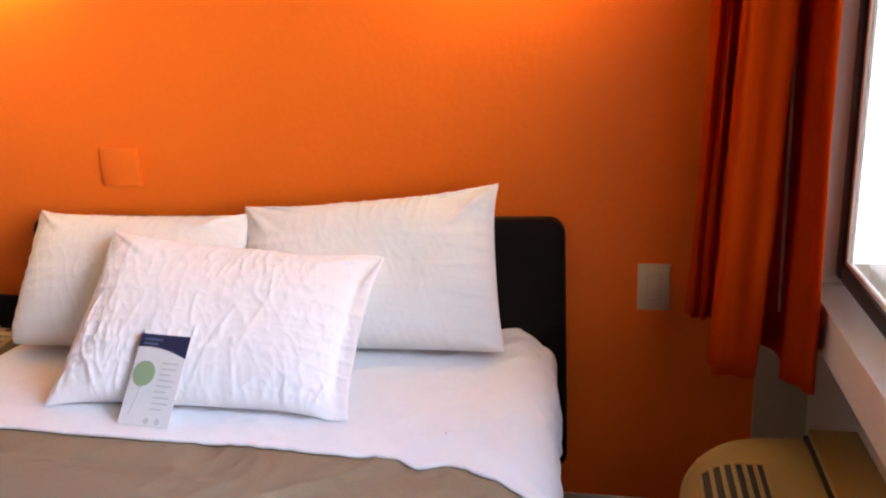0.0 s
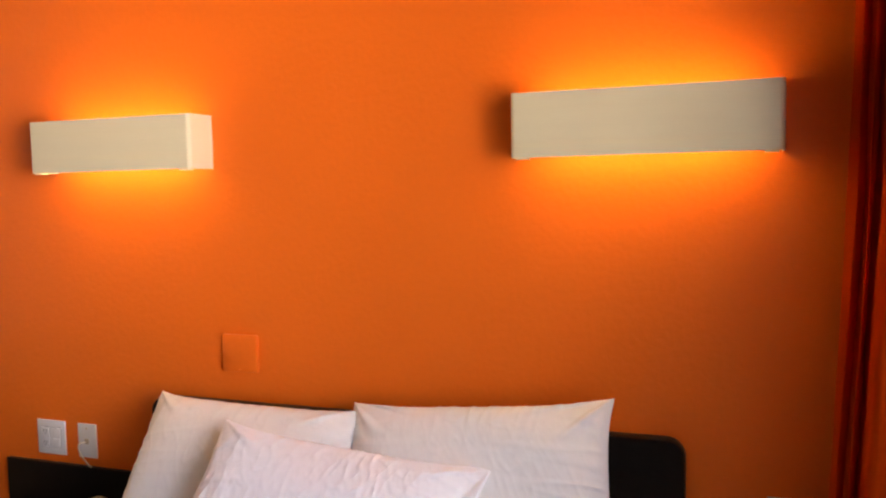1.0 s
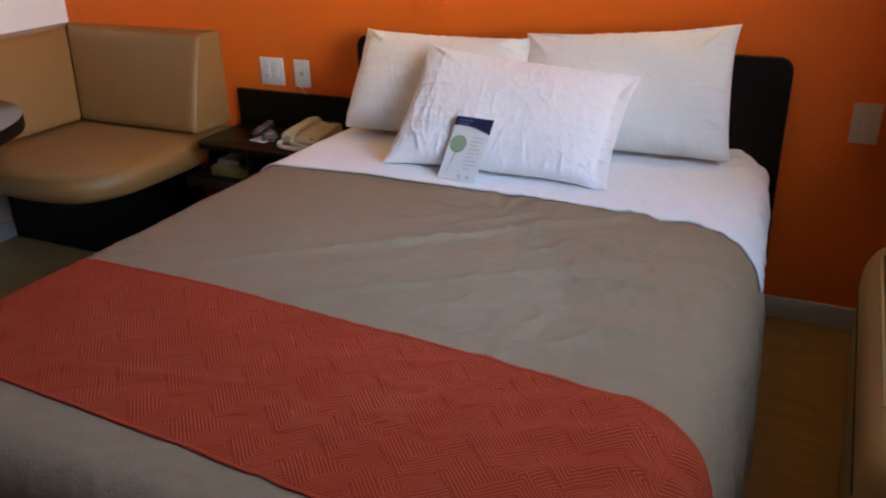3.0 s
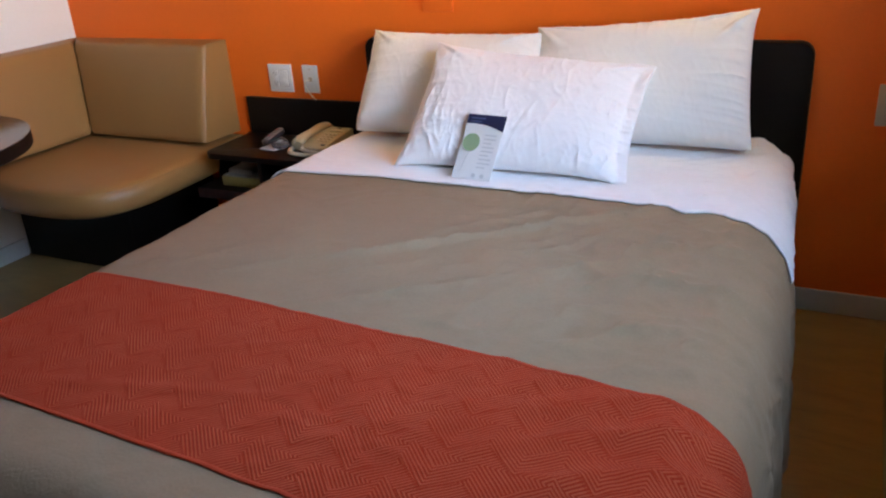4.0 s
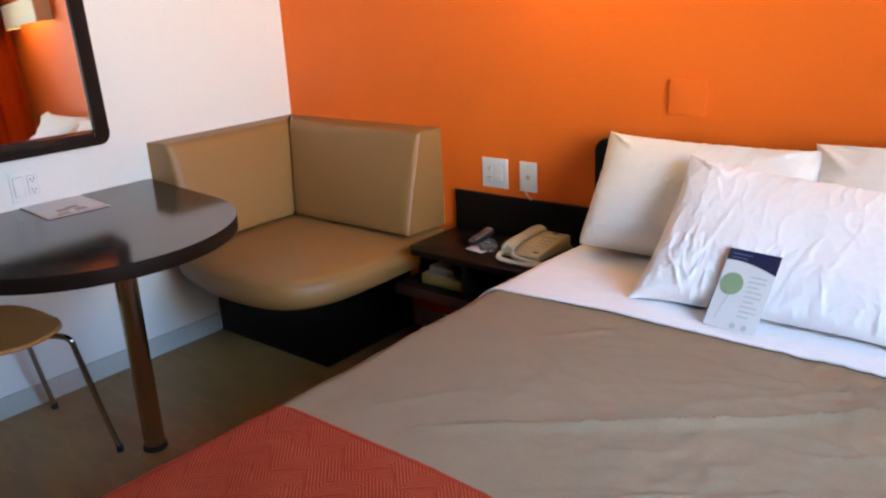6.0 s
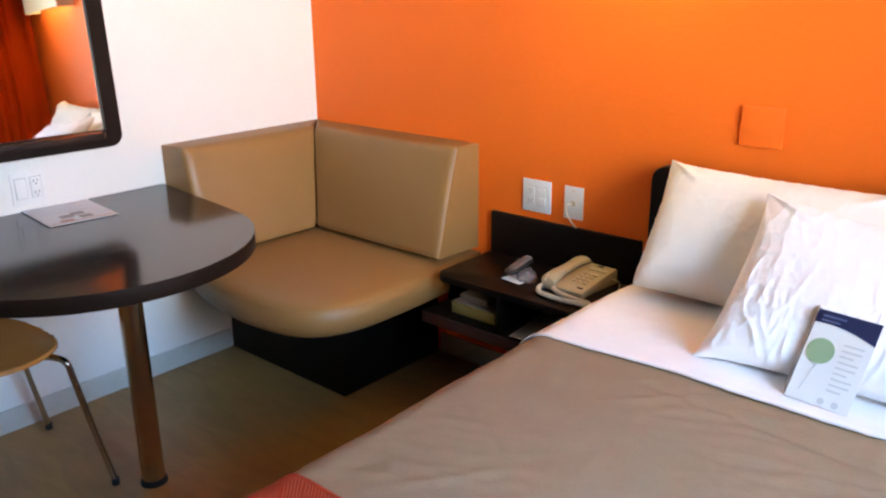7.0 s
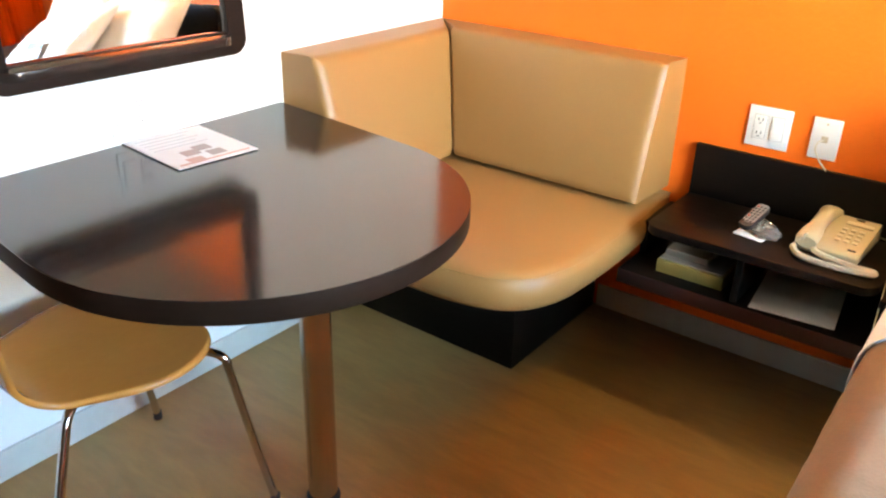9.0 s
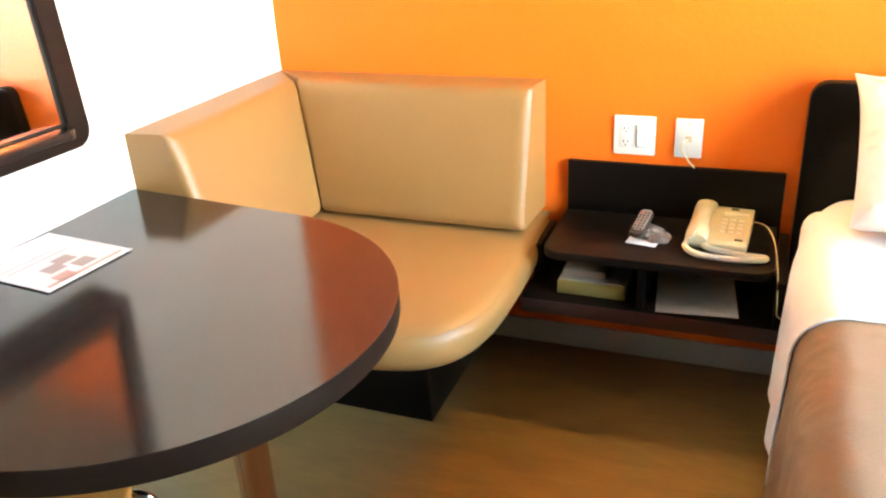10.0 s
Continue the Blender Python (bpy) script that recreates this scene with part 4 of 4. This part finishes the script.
sb = part("seat_shell", grid(28, 96, shell), SEAT_WOOD, chair, "bent beech plywood seat and back")
thicken(sb, 0.011)
for k, (a, b, foot) in enumerate((((0.43, -1.46), (0.515, -1.412), (0.562, -1.345)), ((0.24, -1.46), (0.130, -1.412), (0.082, -1.330)), ((0.40, -1.64), (0.452, -1.728), (0.550, -1.905)), ((0.25, -1.64), (0.170, -1.728), (0.075, -1.900)))):
    pts = smooth_line([(a[0], a[1], 0.424), (lerp(a[0], b[0], 0.6), lerp(a[1], b[1], 0.6), 0.428), (b[0], b[1], 0.415), (lerp(b[0], foot[0], 0.15), lerp(b[1], foot[1], 0.15), 0.36), (lerp(b[0], foot[0], 0.55), lerp(b[1], foot[1], 0.55), 0.19), (foot[0], foot[1], 0.012)], 6)
    leg = part("leg", tube(pts, 0.0095, 12), CHROME, chair)
    part("foot_cap", tube([(foot[0], foot[1], 0.0), (foot[0], foot[1], 0.022)], 0.0115, 12), RUBBER, leg)
part("seat_plate", box(0.225, 0.445, -1.665, -1.455, 0.417, 0.429, 0.003), CHROME, chair)

# ---- mirror ----
mir = thing("wall_mirror", "mirror in a dark rounded wooden frame with a ledge", "mirror", at=(0, -1.21, 0.9))
MY0, MY1, MZ0, MZ1 = -1.575, -0.934, 0.919, 1.900
IY0, IY1, IZ0, IZ1 = -1.525, -0.986, 0.975, 1.850


def lean(y, z, out=0.0):
    """How far the mirror's face stands off the wall: it leans out at its foot."""
    return 0.046 - 0.0524 * (z - 1.29) + 0.0437 * (y + 1.226) + out


fb = bmesh.new()
oring = rounded(MY0, MY1, MZ0, MZ1, 0.042, 8)
iring = rounded(IY0, IY1, IZ0, IZ1, 0.003, 8)
loops = [[fb.verts.new((0.002, p[0], p[1])) for p in oring]]
for ring, out in ((oring, 0.012), (iring, 0.012), (iring, -0.002)):
    loops.append([fb.verts.new((lean(p[0], p[1], out), p[0], p[1])) for p in ring])
for a, b in zip(loops, loops[1:]):
    for k in range(len(a)):
        fb.faces.new((a[k], a[(k + 1) % len(a)], b[(k + 1) % len(a)], b[k]))
part("frame", fb, DARK_EDGE, mir, "dark brown wooden frame", smooth=False)
gl = bmesh.new()
cs = ((IY0 + 0.0005, IZ0 + 0.0005), (IY1 - 0.0005, IZ0 + 0.0005), (IY1 - 0.0005, IZ1 - 0.0005), (IY0 + 0.0005, IZ1 - 0.0005))
fa = [gl.verts.new((lean(y, z), y, z)) for y, z in cs]
ba = [gl.verts.new((lean(y, z, -0.004), y, z)) for y, z in cs]
gl.faces.new(fa)
gl.faces.new(ba[::-1])
for k in range(4):
    gl.faces.new((fa[k], fa[(k + 1) % 4], ba[(k + 1) % 4], ba[k]))
part("mirror_glass", gl, MIRROR, mir, "silvered glass", smooth=False)
lb = []
for p in rounded(0.0, 0.058, -1.560, -0.992, 0.045, 8, "0110"):
    lb.append((lean(p[1], IZ0, 0.001) + p[0], p[1]))
part("ledge", prism(lb, "z", 0.953, 0.974, 0.002), TABLE_TOP, mir, "narrow glossy ledge with rounded ends")

# ---- nightstand ----
ns = thing("nightstand", "dark wall-hung nightstand with an open shelf below", "nightstand", at=(1.25, -0.17, 0.29))
part("back_panel", box(0.962, 1.562, -0.020, -0.002, 0.340, 0.643, 0.002), DARK_WOOD, ns)
part("top", prism(rounded(0.962, 1.555, -0.338, -0.021, 0.05, 8, "1100"), "z", 0.466, 0.490, 0.002), DARK_WOOD, ns, "dark laminate top with rounded front corners")
part("shelf", box(0.905, 1.588, -0.335, -0.004, 0.318, 0.338, 0.001), DARK_WOOD, ns)
part("shelf_edge", box(0.905, 1.588, -0.339, -0.3355, 0.296, 0.338, 0.001), RED_EDGE, ns, "reddish brown front edge")
part("divider", box(1.222, 1.240, -0.325, -0.021, 0.339, 0.465, 0.001), DARK_WOOD, ns)
part("side_panel", box(1.563, 1.587, -0.330, -0.004, 0.339, 0.466, 0.001), DARK_WOOD, ns)
part("side_panel", box(0.906, 0.924, -0.20, -0.004, 0.339, 0.440, 0.001), DARK_WOOD, ns)

single("phone_book", box(0.996, 1.186, -0.285, -0.06, 0.3385, 0.378, 0.002), [YELLOW], "thick yellow phone book lying on the nightstand shelf", "book")
single("book", box(1.006, 1.126, -0.250, -0.075, 0.3815, 0.400, 0.0015), [BOOK_GREY], "grey book lying on the phone book", "book")
single("book_cover_sheet", box(1.000, 1.180, -0.278, -0.065, 0.3782, 0.3812, 0.0005), [BOOK_GREY], "dark grey folder lying on the phone book", "folder")
pm = Matrix.Translation((1.365, -0.195, 0.3385)) @ Matrix.Rotation(radians(6), 4, "Z")
single("paper_sheet", box(-0.105, 0.105, -0.118, 0.130, 0.0, 0.003, 0.0006, m=pm), [PAD_SHADED], "white paper pad lying on the nightstand shelf", "paper")

# ---- telephone ----
phone = thing("telephone", "cream desk telephone with a coiled cord on the nightstand", "telephone", at=(1.41, -0.13, 0.49))
pmx = Matrix.Translation((1.408, -0.125, 0.4905)) @ Matrix.Rotation(radians(-3), 4, "Z")
body = prism([(-0.100, 0.0), (0.100, 0.0), (0.100, 0.048), (0.085, 0.052), (-0.085, 0.026), (-0.100, 0.018)], "x", -0.078, 0.080, 0.004, 2, pmx)
pbody = part("body", body, PHONE, phone)


def phone_top(y):
    return 0.052 - (0.085 - y) / 0.170 * 0.026


for r in range(4):
    for c in range(3):
        kx, ky = 0.004 + 0.021 * c, 0.010 - 0.020 * r
        part("key", box(kx, kx + 0.013, ky, ky + 0.011, phone_top(ky) - 0.001, phone_top(ky) + 0.0045, 0.001, m=pmx), PHONE_PALE, pbody)
part("label_strip", box(0.004, 0.070, 0.040, 0.062, phone_top(0.05) - 0.001, phone_top(0.06) + 0.0015, 0.0004, m=pmx), PHONE_PALE, pbody)
part("badge", box(0.020, 0.040, 0.074, 0.082, phone_top(0.08) - 0.001, phone_top(0.08) + 0.002, 0.0004, m=pmx), BLACK_PLASTIC, pbody)
part("badge", box(0.046, 0.066, -0.082, -0.074, phone_top(-0.08) - 0.001, phone_top(-0.08) + 0.002, 0.0004, m=pmx), BLACK_PLASTIC, pbody)
hs = bmesh.new()
prof = [(-0.108, 0.050, 0.026), (-0.100, 0.060, 0.029), (-0.070, 0.068, 0.028), (-0.045, 0.074, 0.022), (0.0, 0.078, 0.020), (0.040, 0.084, 0.022), (0.066, 0.084, 0.028), (0.094, 0.080, 0.029), (0.102, 0.072, 0.026)]
ringsh = []
for y, z, w in prof:
    ringsh.append([hs.verts.new(pmx @ Vector((-0.047 + w * math.cos(a), y, z * 0.82 - 0.012 + 0.014 * math.sin(a)))) for a in [2 * math.pi * k / 14 for k in range(14)]])
for a, b in zip(ringsh, ringsh[1:]):
    for k in range(14):
        hs.faces.new((a[k], a[(k + 1) % 14], b[(k + 1) % 14], b[k]))
hs.faces.new(ringsh[0])
hs.faces.new(ringsh[-1][::-1])
hand = part("receiver", hs, PHONE, phone, "cream handset lying on its cradle")
for y in (-0.082, 0.080):
    part("cradle_cup", tube([pmx @ Vector((-0.047, y, 0.02)), pmx @ Vector((-0.047, y, 0.036 if y < 0 else 0.046))], 0.015, 14), PHONE, hand)
path = smooth_line([pmx @ Vector(p) for p in ((-0.050, -0.106, 0.045), (-0.072, -0.098, 0.012), (-0.068, -0.128, 0.010), (-0.035, -0.160, 0.010), (0.045, -0.166, 0.010), (0.118, -0.150, 0.010), (0.125, -0.134, 0.010), (0.06, -0.132, 0.010), (-0.010, -0.118, 0.012), (-0.030, -0.098, 0.016))], 28)
coil = []
for k, p in enumerate(path):
    d = (path[min(k + 1, len(path) - 1)] - path[max(k - 1, 0)]).normalized()
    up = Vector((0, 0, 1))
    sd = d.cross(up).normalized()
    for h in range(3):
        a = 2 * math.pi * (k * 3 + h) / 6.0
        coil.append(p + up * (0.0065 * math.sin(a) + 0.001) + sd * 0.0065 * math.cos(a))
part("coiled_cord", tube(coil, 0.0022, 6), PHONE_PALE, phone, "cream coiled cord looped in front")
wire = smooth_line([(1.490, -0.060, 0.515), (1.525, -0.075, 0.512), (1.548, -0.13, 0.496), (1.556, -0.22, 0.494), (1.562, -0.300, 0.480), (1.567, -0.342, 0.42), (1.570, -0.345, 0.385), (1.585, -0.343, 0.375), (1.598, -0.335, 0.375)], 8)
part("line_cord", tube(wire, 0.0016, 6), PHONE_PALE, phone, "thin grey line cord")
jackcord = smooth_line([(1.297, -0.012, 0.722), (1.290, -0.032, 0.722), (1.286, -0.030, 0.700), (1.300, -0.026, 0.672), (1.318, -0.022, 0.650), (1.321, -0.016, 0.6435)], 8)
single("jack_cord", tube(jackcord, 0.0022, 6), PHONE_PALE, "thin white phone cord hanging from the jack plate", "cord")

# ---- remote, glasses in wrap and paper ----
rm = Matrix.Translation((1.206, -0.180, 0.529)) @ Matrix.Rotation(radians(-10), 4, "Z") @ Matrix.Rotation(radians(15), 4, "X") @ Matrix.Diagonal((0.90, 0.72, 1.1, 1))
remote = thing("remote_control", "black television remote with grey buttons resting on wrapped cups", "remote control", at=(1.205, -0.175, 0.528))
rbody = part("body", prism(rounded(-0.021, 0.021, -0.078, 0.078, 0.018, 6), "z", -0.008, 0.008, 0.004, 2, rm), BLACK_PLASTIC, remote)
part("face_plate", prism(rounded(-0.0185, 0.0185, -0.056, 0.074, 0.014, 6), "z", 0.0070, 0.0092, 0.0008, 1, rm), REMOTE_FACE, rbody, "silver grey face plate")
for r in range(7):
    for c in range(3):
        part("button", box(-0.0145 + 0.0110 * c, -0.0075 + 0.0110 * c, 0.048 - 0.017 * r, 0.056 - 0.017 * r, 0.0088, 0.0112, 0.001, m=rm), BUTTON_RED if (r, c) in ((4, 0), (0, 0)) else BLACK_PLASTIC, rbody)
cm = Matrix.Translation((1.218, -0.205, 0.4905)) @ Matrix.Rotation(radians(-8), 4, "Z")
single("paper_card", box(-0.042, 0.040, -0.034, 0.040, 0.0, 0.0022, 0.0005, m=cm), [PAPER], "small white card lying under the remote", "paper")
for cxx, cyy, rot in ((1.222, -0.168, 0), (1.252, -0.196, 40)):
    cup = bmesh.new()
    prof = [(0.030, 0.4930), (0.035, 0.498), (0.034, 0.506), (0.026, 0.514), (0.014, 0.518)]
    rr = [[cup.verts.new((cxx + r * (1 + 0.10 * math.sin(3 * a + rot) + 0.05 * math.sin(7 * a)) * math.cos(a), cyy + r * (1 + 0.08 * math.cos(4 * a)) * math.sin(a), z + 0.004 * math.sin(5 * a + rot))) for a in [2 * math.pi * k / 22 for k in range(22)]] for r, z in prof]
    for a, b in zip(rr, rr[1:]):
        for k in range(22):
            cup.faces.new((a[k], a[(k + 1) % 22], b[(k + 1) % 22], b[k]))
    cup.faces.new(rr[0][::-1])
    cup.faces.new(rr[-1])
    single("wrapped_cup", cup, CLEAR, "clear plastic cup in crumpled wrap on the nightstand", "cup", "cups on the nightstand", smooth=False)

# ---- air conditioner under the window ----
ac = thing("air_conditioner", "beige through-wall air conditioner with a top grille under the window", "air conditioner", at=(3.6, -1.0, 0.1))
AY0, AY1, AXF = -1.52, -0.440, 3.425


def ac_top(x):
    """The height of the rounded front edge over the plan."""
    return 0.43 + 0.115 * math.sqrt(max(0.0, 1 - (max(0.0, AXF + 0.11 - x) / 0.11) ** 2))


abm = bmesh.new()
rings = []
RE = 0.095
stations = [(AY0 + RE - RE * math.cos(radians(q)), RE - RE * math.sin(radians(q))) for q in range(0, 91, 15)]
stations += [(AY1 - RE + RE * math.sin(radians(q)), RE - RE * math.cos(radians(q))) for q in range(0, 91, 15)]
for y, inset in stations:
    f, drop = AXF + inset, 0.16 * inset
    line = [(X1 - 0.001, 0.10), (f + 0.017, 0.10), (f + 0.010, 0.13), (f, 0.40)]
    line += [(f + 0.11 - 0.11 * math.cos(radians(q)), 0.43 + (0.115 - drop) * math.sin(radians(q))) for q in range(0, 91, 10)]
    line += [(3.668, 0.549 - drop), (X1 - 0.001, 0.549 - drop)]
    rings.append([abm.verts.new((x, y, z)) for x, z in line])
for a, b in zip(rings, rings[1:]):
    for k in range(len(a)):
        abm.faces.new((a[k], a[(k + 1) % len(a)], b[(k + 1) % len(a)], b[k]))
abm.faces.new(rings[0])
abm.faces.new(rings[-1][::-1])
part("body", abm, AC_BEIGE, ac)
part("rear_sleeve", box(3.684, X1 - 0.001, AY0 + 0.002, AY1 - 0.004, 0.535, 0.562, 0.003), AC_BEIGE, ac, "raised metal sleeve by the wall")
part("sleeve_gap", box(3.673, 3.683, AY0 + 0.01, AY1 - 0.012, 0.5345, 0.5505), SLOT_DARK, ac, "dark gap before the sleeve")
GX0, GX1 = 3.455, 3.585
strip = [(lerp(GX0, GX1, k / 10), ac_top(lerp(GX0, GX1, k / 10)) + 0.0012) for k in range(11)]
gr = part("grille_recess", prism(strip + [(x, z - 0.012) for x, z in strip[::-1]], "y", -1.30, -0.572), SLOT_DARK, ac, "dark grille opening")
for k in range(7):
    x = lerp(GX0 + 0.004, GX1 - 0.004, k / 6)
    part("grille_slat", box(-0.0042, 0.0042, -1.299, -0.573, -0.004, 0.003, 0.001, m=Matrix.Translation((x, 0, ac_top(x) + 0.003)) @ Matrix.Rotation(radians(-24), 4, "Y")), AC_BEIGE, gr)
for y in (-1.30, -1.06, -0.82, -0.572):
    part("grille_rim", prism([(x, z + 0.0022) for x, z in strip] + [(x, z - 0.010) for x, z in strip[::-1]], "y", y - 0.004, y + 0.004), AC_BEIGE, gr)
part("front_seam", box(AXF - 0.0035, AXF + 0.0015, AY0 + 0.10, AY1 - 0.10, 0.395, 0.400), SLOT_DARK, ac)

# ---- curtain ----
def curtain(name, pts, z0, z1, label, seed):
    """A cloth in folds along a line on the plan, from hem to rail."""
    base = smooth_line([(p[0], p[1], 0) for p in pts], 14)
    n = len(base) - 1

    def f(i, j):
        k = min(n, int(round(i * n)))
        p = base[k]
        d = (base[min(k + 1, n)] - base[max(k - 1, 0)]).normalized()
        side = Vector((-d.y, d.x, 0))
        z = lerp(z0 + 0.012 * noise.noise((i * 6, seed, 0)), z1, j)
        # the folds lean together towards the rail
        up = min(z - z0, 0.85) + 0.35 * max(0.0, z - z0 - 0.85)
        lean_in = 0.049 if p.x < 3.60 else lerp(0.049, -0.026, min(1.0, (p.x - 3.60) / 0.10))
        p = p + Vector((lean_in * up, 0, 0))
        q = p + side * 0.010 * noise.noise((i * 9, z * 1.6, seed)) + side * 0.006 * noise.noise((i * 25, z * 3, seed + 3)) + side * 0.007 * math.sin(84 * i + 1.5 * noise.noise((i * 8, z * 1.2, seed + 6)))
        return Vector((q.x, q.y, z))
    ob = single(name, grid(n, 44, f), CURTAIN, label, "curtain", "curtains at the window")
    thicken(ob, 0.002, 0)
    return ob


curtain("curtain", ((3.463, -0.036), (3.476, -0.066), (3.488, -0.044), (3.500, -0.082), (3.508, -0.050), (3.524, -0.098), (3.540, -0.150), (3.524, -0.185), (3.546, -0.215), (3.514, -0.250), (3.534, -0.285), (3.500, -0.322), (3.514, -0.350), (3.494, -0.378), (3.502, -0.408), (3.535, -0.400), (3.572, -0.400), (3.584, -0.375), (3.590, -0.290), (3.606, -0.235),
                    (3.632, -0.262), (3.636, -0.350), (3.642, -0.410), (3.662, -0.445), (3.684, -0.462), (3.692, -0.440), (3.690, -0.360), (3.694, -0.270)), 0.655, 2.36, "orange-red cloth curtain drawn aside in deep folds", 2.0)
rail = thing("curtain_rail", "white curtain rail above the window", "curtain rail", at=(3.70, -1.2, 2.37))
part("rail", box(3.69, 3.72, -2.5, -0.03, 2.365, 2.395, 0.003), TRIM_WHITE, rail)
part("bracket", box(3.7205, X1 - 0.001, -0.30, -0.27, 2.370, 2.390, 0.002), TRIM_WHITE, rail)
part("bracket", box(3.7205, X1 - 0.001, -2.40, -2.37, 2.370, 2.390, 0.002), TRIM_WHITE, rail)
single("curtain_wand", tube([(3.636, -0.245, 2.36), (3.634, -0.300, 1.40), (3.629, -0.352, 0.785)], 0.0036, 8), PLASTIC_GREY, "grey plastic curtain wand hanging in the folds", "curtain wand")
